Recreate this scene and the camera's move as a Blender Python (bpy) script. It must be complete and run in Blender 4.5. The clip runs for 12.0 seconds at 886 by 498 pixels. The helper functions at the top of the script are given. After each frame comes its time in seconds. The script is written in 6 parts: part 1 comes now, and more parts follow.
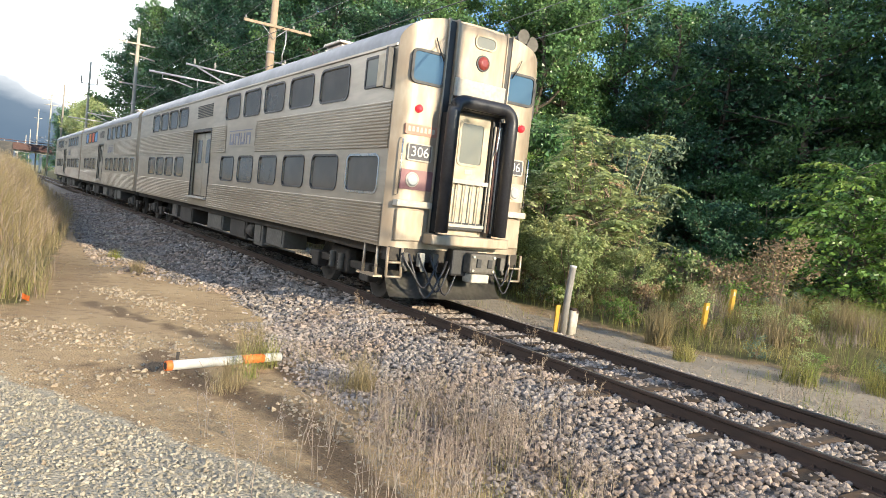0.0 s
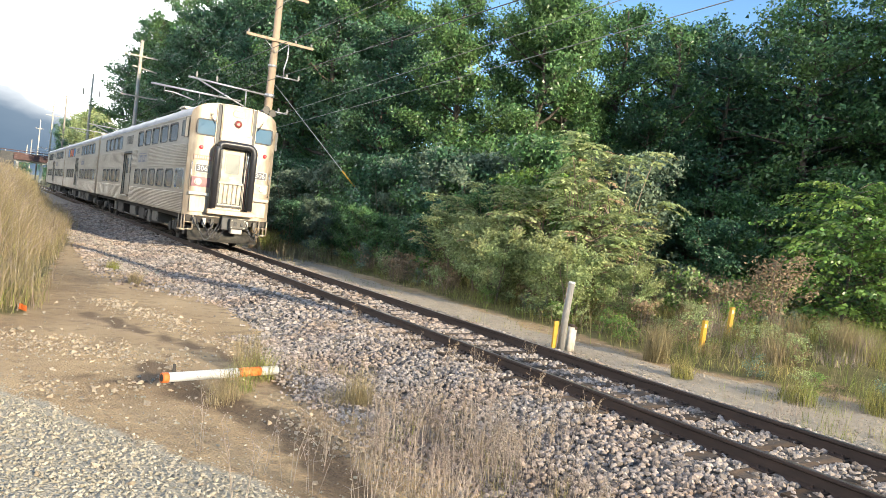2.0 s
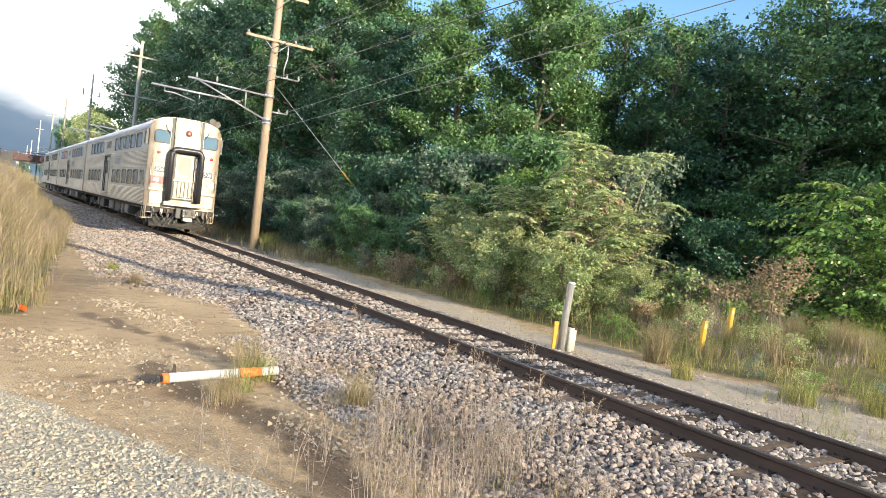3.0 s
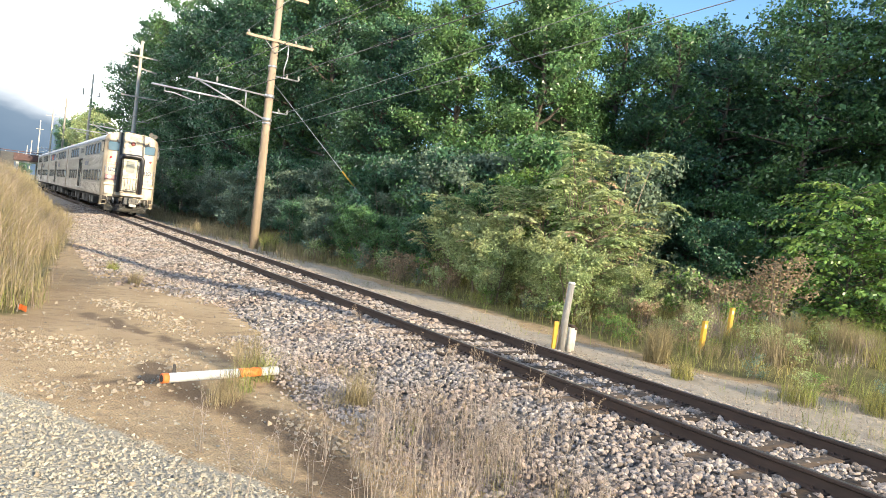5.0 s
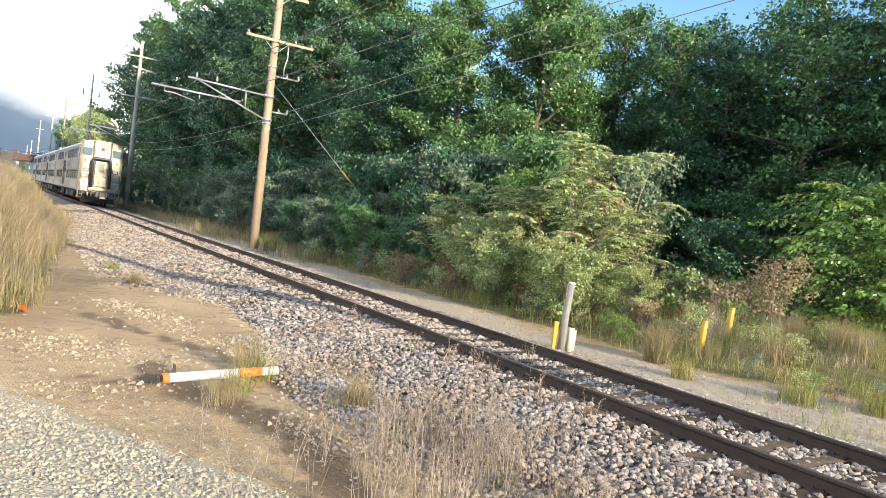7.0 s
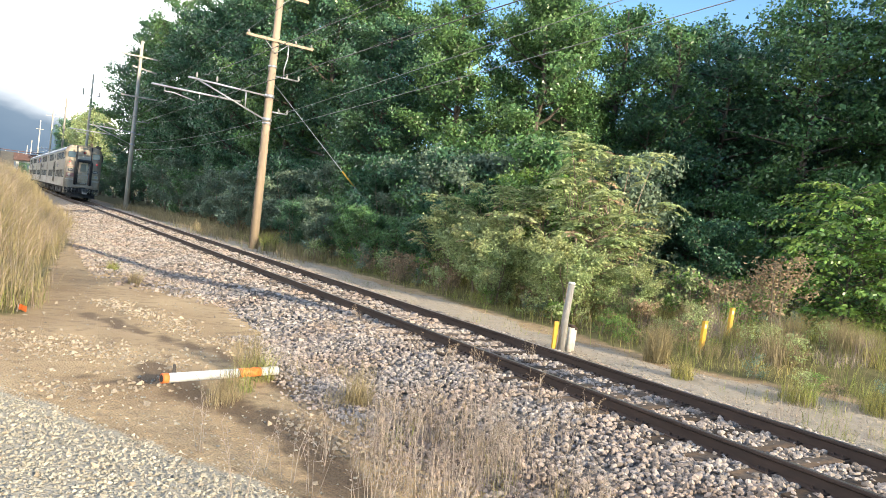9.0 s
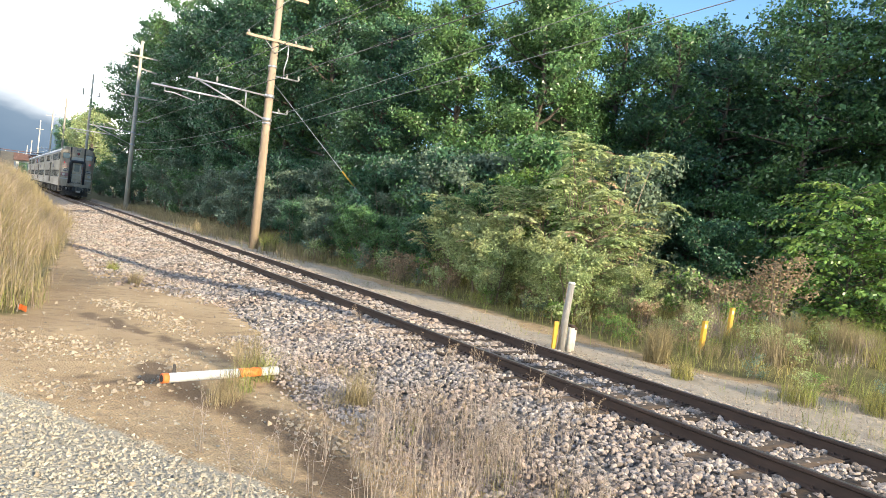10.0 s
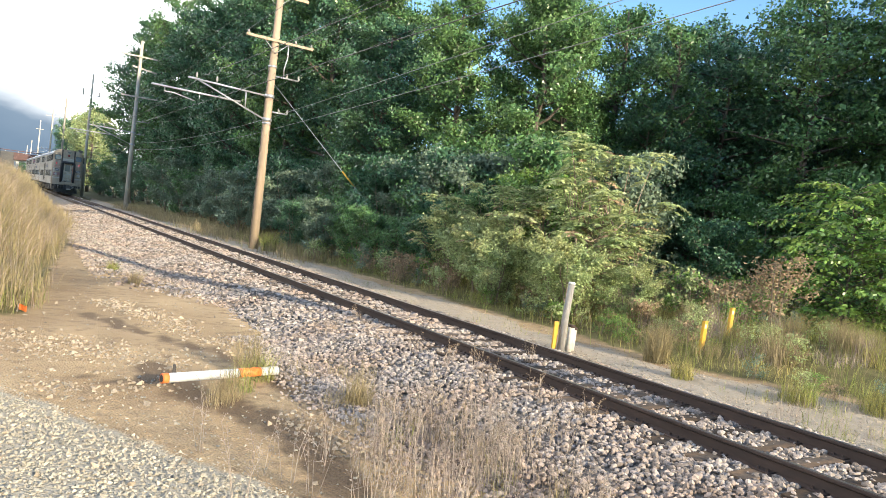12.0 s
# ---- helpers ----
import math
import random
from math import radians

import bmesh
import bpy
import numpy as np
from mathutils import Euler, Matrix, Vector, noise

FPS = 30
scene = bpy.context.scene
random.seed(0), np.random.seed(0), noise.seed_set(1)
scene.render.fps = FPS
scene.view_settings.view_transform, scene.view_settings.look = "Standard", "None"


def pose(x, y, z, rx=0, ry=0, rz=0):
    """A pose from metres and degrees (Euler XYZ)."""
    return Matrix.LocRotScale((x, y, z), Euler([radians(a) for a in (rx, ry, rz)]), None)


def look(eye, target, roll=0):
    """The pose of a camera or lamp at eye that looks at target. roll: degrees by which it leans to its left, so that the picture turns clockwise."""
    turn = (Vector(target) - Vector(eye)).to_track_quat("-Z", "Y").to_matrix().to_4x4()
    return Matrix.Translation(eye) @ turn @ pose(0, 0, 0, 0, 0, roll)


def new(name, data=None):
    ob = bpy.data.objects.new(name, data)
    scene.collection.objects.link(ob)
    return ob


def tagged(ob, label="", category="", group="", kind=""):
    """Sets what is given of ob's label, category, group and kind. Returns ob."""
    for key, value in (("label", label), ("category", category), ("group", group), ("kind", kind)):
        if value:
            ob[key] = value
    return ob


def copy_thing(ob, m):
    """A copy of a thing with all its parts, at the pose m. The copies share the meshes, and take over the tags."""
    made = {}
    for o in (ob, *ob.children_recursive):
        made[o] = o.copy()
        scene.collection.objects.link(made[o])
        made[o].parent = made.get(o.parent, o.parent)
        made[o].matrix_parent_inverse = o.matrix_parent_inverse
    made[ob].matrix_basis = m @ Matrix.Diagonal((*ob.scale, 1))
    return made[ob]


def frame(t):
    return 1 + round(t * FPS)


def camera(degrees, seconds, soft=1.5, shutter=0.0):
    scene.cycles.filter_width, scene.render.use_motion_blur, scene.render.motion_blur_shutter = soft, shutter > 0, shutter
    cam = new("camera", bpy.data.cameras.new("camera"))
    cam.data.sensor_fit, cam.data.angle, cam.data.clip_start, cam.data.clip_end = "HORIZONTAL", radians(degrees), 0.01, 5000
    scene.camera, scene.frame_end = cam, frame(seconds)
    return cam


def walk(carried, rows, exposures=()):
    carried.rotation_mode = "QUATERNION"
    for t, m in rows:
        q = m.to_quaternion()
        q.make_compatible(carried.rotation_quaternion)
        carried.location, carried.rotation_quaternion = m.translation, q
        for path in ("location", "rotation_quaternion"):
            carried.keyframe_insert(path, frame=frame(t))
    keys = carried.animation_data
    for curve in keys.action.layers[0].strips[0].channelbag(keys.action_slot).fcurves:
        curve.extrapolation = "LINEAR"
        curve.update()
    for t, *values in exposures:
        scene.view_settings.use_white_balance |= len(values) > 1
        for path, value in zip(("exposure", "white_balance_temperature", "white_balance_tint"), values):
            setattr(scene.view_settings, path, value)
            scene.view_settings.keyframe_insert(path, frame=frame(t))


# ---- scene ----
cam = camera(66.16, 12.0, soft=0.6)
EYE = Vector((0.0, 0.0, 1.946))


def aim(yaw, pitch, roll):
    """Camera pose: yaw clockwise from the track's direction, pitch up, lean to the left, in degrees."""
    a, b = radians(yaw), radians(pitch)
    way = Vector((math.sin(a) * math.cos(b), math.cos(a) * math.cos(b), math.sin(b)))
    return look(EYE, EYE + way * 10, roll)


CAMERA_ROWS = [
    (0.0, aim(33.921, -3.412, 6.13)), (0.5, aim(33.898, -2.829, 6.452)), (1.0, aim(33.848, -2.167, 6.635)),
    (1.5, aim(33.855, -2.231, 6.647)), (2.0, aim(33.876, -2.180, 6.778)), (3.0, aim(33.871, -2.139, 6.777)),
    (12.0, aim(33.871, -2.139, 6.777)),
]
walk(cam, CAMERA_ROWS, exposures=[(0.0, 0.97), (1.0, 1.03), (2.0, 1.11), (4.0, 1.27), (12.0, 1.3)])

# ---- light ----
SUN_AZ, SUN_EL = 167.0, 15.5          # degrees: clockwise from the track's direction; above the horizon
world = bpy.data.worlds.new("sky")
scene.world = world
world.use_nodes = True
wn = world.node_tree.nodes
sky = wn.new("ShaderNodeTexSky")
sky.sky_type = "NISHITA"
sky.sun_disc = False
sky.sun_elevation = radians(SUN_EL)
sky.sun_rotation = radians(SUN_AZ)
sky.dust_density = 0.0
sky.ozone_density = 4.0
wn["Background"].inputs["Strength"].default_value = 0.15
world.node_tree.links.new(sky.outputs[0], wn["Background"].inputs["Color"])
sun = new("sun", bpy.data.lights.new("sun", "SUN"))
sun.data.energy = 5.0
sun.data.angle = radians(0.6)
sun.data.color = (1.0, 0.86, 0.63)
to_sun = Vector((math.sin(radians(SUN_AZ)) * math.cos(radians(SUN_EL)), math.cos(radians(SUN_AZ)) * math.cos(radians(SUN_EL)), math.sin(radians(SUN_EL))))
sun.matrix_world = look(to_sun * 60, (0, 0, 0))

# ---- materials ----


def material(name, colour, second=None, rough=0.8, metal=0.0, grain=20.0, coarse=1.5, bump=0.2, step=0.01, island=0.0, translucent=0.0, third=None, stretch=None, spec=0.5, rand=0.0):
    """A two-scale procedural surface: coarse stains and fine grain between two or three colours, with relief."""
    m = bpy.data.materials.new(name)
    m.use_nodes = True
    nt, n = m.node_tree, m.node_tree.nodes
    L = nt.links.new
    bsdf = n["Principled BSDF"]
    bsdf.inputs["Metallic"].default_value = metal
    bsdf.inputs["Specular IOR Level"].default_value = spec
    second = second or tuple(v * 0.7 for v in colour)
    third = third or tuple((a + b) / 2 * 0.8 for a, b in zip(colour, second))
    co = n.new("ShaderNodeTexCoord")
    src = co.outputs["Object"]
    if stretch:
        mp = n.new("ShaderNodeMapping")
        mp.inputs["Scale"].default_value = stretch
        L(src, mp.inputs["Vector"])
        src = mp.outputs["Vector"]
    fine, big = n.new("ShaderNodeTexNoise"), n.new("ShaderNodeTexNoise")
    for node, s, d in ((fine, grain, 4), (big, coarse, 3)):
        node.inputs["Scale"].default_value, node.inputs["Detail"].default_value = s, d
        L(src, node.inputs["Vector"])

    def mix(fac, a, b):
        x = n.new("ShaderNodeMix")
        x.data_type = "RGBA"
        if hasattr(fac, "links"):
            L(fac, x.inputs[0])
        else:
            x.inputs[0].default_value = fac
        for val, k in ((a, 6), (b, 7)):
            if hasattr(val, "links"):
                L(val, x.inputs[k])
            else:
                x.inputs[k].default_value = (*val, 1)
        return x.outputs[2]

    def ramp(fac, lo, hi):
        r = n.new("ShaderNodeMapRange")
        r.inputs[1].default_value, r.inputs[2].default_value = lo, hi
        L(fac, r.inputs[0])
        return r.outputs[0]
    c = mix(ramp(fine.outputs["Fac"], 0.35, 0.65), colour, second)
    c = mix(ramp(big.outputs["Fac"], 0.42, 0.72), c, third)
    if island:
        g = n.new("ShaderNodeNewGeometry")
        hs = n.new("ShaderNodeHueSaturation")
        L(ramp(g.outputs["Random Per Island"], -0.001, 1.001), hs.inputs["Value"])
        r = hs.inputs["Value"].links[0].from_node
        r.inputs[3].default_value, r.inputs[4].default_value = 1 - island, 1 + island
        L(c, hs.inputs["Color"])
        c = hs.outputs["Color"]
    if rand:
        g = n.new("ShaderNodeObjectInfo")
        hs = n.new("ShaderNodeHueSaturation")
        r = n.new("ShaderNodeMapRange")
        r.inputs[3].default_value, r.inputs[4].default_value = 1 - rand, 1 + rand
        L(g.outputs["Random"], r.inputs[0])
        L(r.outputs[0], hs.inputs["Value"])
        L(c, hs.inputs["Color"])
        c = hs.outputs["Color"]
    L(c, bsdf.inputs["Base Color"])
    rr = n.new("ShaderNodeMapRange")
    rr.inputs[3].default_value, rr.inputs[4].default_value = max(0.03, rough - 0.1), min(1, rough + 0.1)
    L(big.outputs["Fac"], rr.inputs[0])
    L(rr.outputs[0], bsdf.inputs["Roughness"])
    if bump:
        b = n.new("ShaderNodeBump")
        b.inputs["Strength"].default_value, b.inputs["Distance"].default_value = bump, step
        L(fine.outputs["Fac"], b.inputs["Height"])
        L(b.outputs[0], bsdf.inputs["Normal"])
    if translucent:
        tr, ms = n.new("ShaderNodeBsdfTranslucent"), n.new("ShaderNodeMixShader")
        L(c, tr.inputs["Color"])
        ms.inputs[0].default_value = translucent
        L(bsdf.outputs[0], ms.inputs[1])
        L(tr.outputs[0], ms.inputs[2])
        L(ms.outputs[0], n["Material Output"].inputs["Surface"])
    return m


def glow(name, colour, strength):
    m = material(name, colour, rough=0.3, bump=0)
    b = m.node_tree.nodes["Principled BSDF"]
    b.inputs["Emission Color"].default_value, b.inputs["Emission Strength"].default_value = (*colour, 1), strength
    return m


STEEL = material("stainless_steel", (0.47, 0.415, 0.34), (0.39, 0.345, 0.285), 0.42, 0.7, grain=6, coarse=0.9, bump=0.05, third=(0.34, 0.285, 0.22), stretch=(1, 0.25, 1.5))
STEEL_END = material("weathered_steel_end", (0.41, 0.345, 0.265), (0.33, 0.27, 0.2), 0.5, 0.35, grain=5, coarse=2.2, bump=0.06, third=(0.26, 0.2, 0.145), stretch=(1.6, 1, 0.5))
ROOF = material("roof_steel", (0.17, 0.185, 0.215), (0.13, 0.14, 0.165), 0.55, 0.2, grain=5, coarse=0.6, bump=0.05)
CREAM = material("worn_cream_paint", (0.496, 0.432, 0.32), (0.432, 0.368, 0.264), 0.55, 0.1, grain=8, coarse=3, bump=0.08, third=(0.336, 0.264, 0.176))
BLACK = material("black_paint", (0.018, 0.018, 0.02), (0.03, 0.03, 0.03), 0.5, grain=30, bump=0.1)
RUBBER = material("black_rubber", (0.022, 0.022, 0.026), (0.035, 0.035, 0.04), 0.38, grain=25, coarse=5, bump=0.15)
GLASS = material("tinted_glass", (0.085, 0.075, 0.062), (0.11, 0.095, 0.08), 0.16, grain=2, coarse=0.8, bump=0, spec=0.5)
# The blue in the base colour imitates sky reflected in the panes.
GLASS_END = material("sky_tinted_cab_glass", (0.05, 0.1, 0.15), (0.06, 0.11, 0.16), 0.08, grain=2, coarse=0.8, bump=0, spec=0.9)
GLASS_DOOR = material("frosted_door_glass", (0.16, 0.17, 0.15), (0.2, 0.2, 0.17), 0.25, grain=3, bump=0)
TRIM = material("dark_rubber_trim", (0.04, 0.04, 0.042), (0.06, 0.06, 0.06), 0.6, bump=0.05)
CHROME = material("bright_trim", (0.7, 0.7, 0.7), (0.6, 0.6, 0.6), 0.25, 1.0, bump=0.02)
UNDER = material("underframe_grime", (0.035, 0.03, 0.026), (0.055, 0.045, 0.035), 0.85, grain=15, bump=0.3)
UNDER_LIGHT = material("dusty_equipment_paint", (0.12, 0.11, 0.095), (0.08, 0.072, 0.06), 0.7, grain=12, bump=0.2)
WHITE_IRON = material("white_painted_iron", (0.496, 0.464, 0.4), (0.4, 0.36, 0.296), 0.6, grain=14, bump=0.15)
RED_LENS = glow("red_lens", (0.7, 0.03, 0.04), 0.55)
RED_DULL = material("dull_red_lens", (0.28, 0.06, 0.05), (0.2, 0.04, 0.035), 0.25, bump=0)
LENS = material("headlight_lens", (0.6, 0.6, 0.58), (0.5, 0.5, 0.5), 0.12, 0.3, bump=0)
RED_PANEL = material("faded_red_panel", (0.42, 0.2, 0.14), (0.36, 0.2, 0.15), 0.6, grain=12, bump=0.1)
MAROON = material("maroon_panel", (0.22, 0.085, 0.1), (0.17, 0.07, 0.085), 0.6, grain=9, bump=0.05, third=(0.28, 0.17, 0.16))
BLUE_GREY = material("faded_blue_letters", (0.16, 0.17, 0.22), (0.2, 0.2, 0.25), 0.6, bump=0)
NUMBER_PLATE = material("dark_number_plate", (0.05, 0.05, 0.06), (0.07, 0.07, 0.08), 0.5, bump=0)
WHITE = material("white_paint", (0.592, 0.584, 0.56), (0.528, 0.52, 0.496), 0.6, grain=18, coarse=4, bump=0.1, third=(0.464, 0.44, 0.4))
ORANGE = material("faded_orange_band", (0.75, 0.19, 0.04), (0.62, 0.15, 0.03), 0.6, bump=0.05)
YELLOW = material("yellow_marker_paint", (0.44, 0.248, 0.016), (0.368, 0.208, 0.016), 0.6, grain=14, bump=0.1, third=(0.336, 0.224, 0.048))
RAIL = material("rusty_rail", (0.06, 0.036, 0.026), (0.04, 0.026, 0.02), 0.7, 0.2, grain=14, coarse=2, bump=0.2, stretch=(1, 0.3, 1))
RAIL_TOP = material("worn_rail_head", (0.3, 0.27, 0.25), (0.22, 0.18, 0.16), 0.35, 0.8, grain=10, bump=0.05, stretch=(1, 0.1, 1))
TIE = material("weathered_tie_wood", (0.085, 0.067, 0.052), (0.05, 0.041, 0.034), 0.95, grain=26, coarse=3, bump=0.6, step=0.02, stretch=(0.25, 2, 2), rand=0.4, third=(0.115, 0.075, 0.045), spec=0.2)
STONE = material("pale_ballast_stone", (0.3, 0.26, 0.225), (0.21, 0.178, 0.155), 0.9, grain=30, coarse=0.8, bump=0.4, island=0.55, third=(0.25, 0.185, 0.14))
# Same stone made darker: the shade in the gaps is put into its colour.
STONE_BED_SHADE = material("ballast_bed", (0.176, 0.152, 0.128), (0.096, 0.084, 0.072), 0.95, grain=26, coarse=0.7, bump=1.0, step=0.05, third=(0.136, 0.116, 0.096))
GRAVEL = material("limestone_gravel", (0.38, 0.34, 0.26), (0.31, 0.275, 0.21), 0.95, grain=40, coarse=1.2, bump=0.4, island=0.35)
POLE_WOOD = material("weathered_pole_wood", (0.38, 0.29, 0.205), (0.3, 0.225, 0.155), 0.85, grain=14, coarse=1.2, bump=0.5, step=0.02, stretch=(5, 5, 0.35), third=(0.25, 0.19, 0.135))
GALV = material("galvanised_tube", (0.4, 0.408, 0.424), (0.336, 0.344, 0.36), 0.45, 0.6, bump=0.05)
WIRE = material("overhead_wire", (0.09, 0.085, 0.08), (0.07, 0.065, 0.06), 0.5, 0.5, bump=0)
GREY_WOOD = material("grey_post_wood", (0.264, 0.248, 0.224), (0.16, 0.148, 0.132), 0.85, grain=20, coarse=4, bump=0.4, stretch=(5, 5, 0.5))
BARK = material("tree_bark", (0.13, 0.1, 0.075), (0.08, 0.062, 0.05), 0.95, grain=12, bump=0.7, step=0.03, stretch=(3, 3, 0.6))
BARK_PALE = material("pale_bark", (0.26, 0.2, 0.14), (0.17, 0.13, 0.1), 0.95, grain=12, bump=0.6, step=0.02, stretch=(3, 3, 0.6))
LEAF = material("broadleaf_green", (0.105, 0.205, 0.07), (0.075, 0.165, 0.062), 0.36, grain=1.2, coarse=0.35, bump=0, island=0.6, translucent=0.35, third=(0.13, 0.205, 0.06))
# Brighter copy of LEAF: sunlight on the foremost trees is put into the colour.
LEAF_MAPLE_LIT = material("maple_leaf_sunlight_tone", (0.125, 0.23, 0.08), (0.09, 0.19, 0.07), 0.36, grain=1.2, coarse=0.35, bump=0, island=0.6, translucent=0.4, third=(0.14, 0.22, 0.065))
# Deep green leaf; its darker, bluer tone also paints the shade of the wood.
LEAF_DARK = material("deep_green_shade_leaf", (0.08, 0.17, 0.088), (0.06, 0.14, 0.076), 0.34, grain=1.0, coarse=0.35, bump=0, island=0.6, translucent=0.35, third=(0.09, 0.165, 0.07))
LEAF_BRIGHT = material("bright_green_leaf", (0.16, 0.275, 0.06), (0.11, 0.22, 0.05), 0.42, grain=1.2, coarse=0.5, bump=0, island=0.6, translucent=0.45, third=(0.19, 0.25, 0.05))
LEAF_SUMAC = material("yellowish_shrub_leaf", (0.36, 0.43, 0.19), (0.28, 0.355, 0.15), 0.5, grain=1.5, coarse=0.6, bump=0, island=0.45, translucent=0.45, third=(0.32, 0.31, 0.13))
LEAF_GREY = material("silvery_shrub_leaf", (0.17, 0.225, 0.145), (0.13, 0.185, 0.12), 0.6, grain=1.5, coarse=0.6, bump=0, island=0.4, translucent=0.3)
LEAF_RUST = material("withered_leaf", (0.36, 0.26, 0.16), (0.27, 0.19, 0.11), 0.8, grain=2, bump=0, island=0.4, translucent=0.3)
GRASS_TAN = material("dry_tall_grass", (0.344, 0.272, 0.156), (0.272, 0.212, 0.116), 0.8, grain=1.5, coarse=0.5, bump=0, island=0.35, translucent=0.35, third=(0.216, 0.188, 0.088))
DUSTY_STONE = material("dusty_tan_stone", (0.352, 0.288, 0.208), (0.272, 0.216, 0.152), 0.95, grain=40, coarse=1.2, bump=0.4, island=0.35)
GRASS_GREEN = material("green_grass", (0.235, 0.255, 0.062), (0.165, 0.2, 0.048), 0.6, grain=1.5, coarse=0.9, bump=0, island=0.6, translucent=0.4, third=(0.34, 0.28, 0.1))
WEED_DRY = material("dry_weed_stalk", (0.368, 0.312, 0.248), (0.272, 0.216, 0.176), 0.85, grain=2, bump=0, island=0.4, translucent=0.2, third=(0.24, 0.168, 0.132))
CONCRETE = material("aged_concrete", (0.288, 0.28, 0.264), (0.232, 0.224, 0.208), 0.9, grain=6, coarse=0.5, bump=0.2)
GIRDER = material("rust_brown_girder", (0.085, 0.04, 0.035), (0.06, 0.03, 0.028), 0.75, grain=4, bump=0.1)

# ---- builders ----


def thing(name, label, category, group="", kind=""):
    return tagged(new(name), label, category, group, kind)


def part(name, bm, mat, parent=None, label=""):
    """Link a bmesh as one mesh object under a thing or a part."""
    me = bpy.data.meshes.new(name)
    bm.to_mesh(me)
    bm.free()
    me.materials.append(mat)
    ob = new(name, me)
    if parent:
        ob.parent = parent
    return tagged(ob, label)


def box(bm, x0, x1, y0, y1, z0, z1, bevel=0.0):
    m = Matrix.Translation(((x0 + x1) / 2, (y0 + y1) / 2, (z0 + z1) / 2)) @ Matrix.Diagonal((x1 - x0, y1 - y0, z1 - z0, 1))
    r = bmesh.ops.create_cube(bm, size=1, matrix=m)
    if bevel:
        es = list({e for v in r["verts"] for e in v.link_edges})
        bmesh.ops.bevel(bm, geom=es, offset=bevel, segments=2, affect="EDGES", profile=0.5)
    return bm


def tube(bm, pts, radii, n=8, closed=True):
    """A tapered tube along points."""
    rings = []
    for i, q in enumerate(pts):
        q = Vector(q)
        a, b = Vector(pts[max(i - 1, 0)]), Vector(pts[min(i + 1, len(pts) - 1)])
        d = (b - a).normalized()
        ref = Vector((0, 0, 1)) if abs(d.z) < 0.9 else Vector((1, 0, 0))
        u = d.cross(ref).normalized()
        v = d.cross(u)
        r = radii[i] if isinstance(radii, (list, tuple)) else radii
        rings.append([bm.verts.new(q + (u * math.cos(k * math.tau / n) + v * math.sin(k * math.tau / n)) * r) for k in range(n)])
    for a, b in zip(rings, rings[1:]):
        for k in range(n):
            f = bm.faces.new((a[k], a[(k + 1) % n], b[(k + 1) % n], b[k]))
            f.smooth = True
    if closed:
        bm.faces.new(rings[0][::-1])
        bm.faces.new(rings[-1])
    return bm


def rounded(w, h, r, n=4):
    """Outline of a rounded rectangle about the origin."""
    out = []
    for sx, sy, a in ((1, 1, 0), (-1, 1, 90), (-1, -1, 180), (1, -1, 270)):
        for k in range(n + 1):
            t = radians(a + 90 * k / n)
            out.append((sx * (w / 2 - r) + r * math.cos(t), sy * (h / 2 - r) + r * math.sin(t)))
    return out


def ring(bm, place, w, h, border, depth, r):
    """A rounded frame; place(u, v, d) gives the point at u, v in the plane and d outwards."""
    o, i = rounded(w, h, r), rounded(w - 2 * border, h - 2 * border, max(r - border, 0.02))
    loops = [[bm.verts.new(place(u, v, d)) for u, v in lst] for lst, d in ((o, -0.02), (o, depth), (i, depth), (i, -0.03))]
    n = len(o)
    for a, b in zip(loops, loops[1:]):
        for k in range(n):
            bm.faces.new((a[k], a[(k + 1) % n], b[(k + 1) % n], b[k]))
    return bm


def plate(bm, place, w, h, d0, d1, r=0.05):
    """A rounded plate with thickness."""
    o = rounded(w, h, r)
    a, b = [bm.verts.new(place(u, v, d0)) for u, v in o], [bm.verts.new(place(u, v, d1)) for u, v in o]
    for k in range(len(o)):
        bm.faces.new((a[k], a[(k + 1) % len(o)], b[(k + 1) % len(o)], b[k]))
    bm.faces.new(b)
    bm.faces.new(a[::-1])
    return bm


def raw_mesh(name, verts, faces, mat, label="", category="", kind="", parent=None, smooth=False, group=""):
    me = bpy.data.meshes.new(name)
    verts, faces = np.asarray(verts, np.float32), np.asarray(faces, np.int32)
    me.vertices.add(len(verts))
    me.vertices.foreach_set("co", verts.ravel())
    k = faces.shape[1]
    me.loops.add(faces.size)
    me.loops.foreach_set("vertex_index", faces.ravel())
    me.polygons.add(len(faces))
    me.polygons.foreach_set("loop_start", np.arange(0, faces.size, k, dtype=np.int32))
    me.polygons.foreach_set("use_smooth", np.full(len(faces), smooth))
    me.update(calc_edges=True)
    me.materials.append(mat)
    ob = new(name, me)
    if parent:
        ob.parent = parent
    return tagged(ob, label, category, group, kind)


RNG = np.random.default_rng(7)


def unit(v):
    return v / np.maximum(np.linalg.norm(v, axis=-1, keepdims=True), 1e-6)


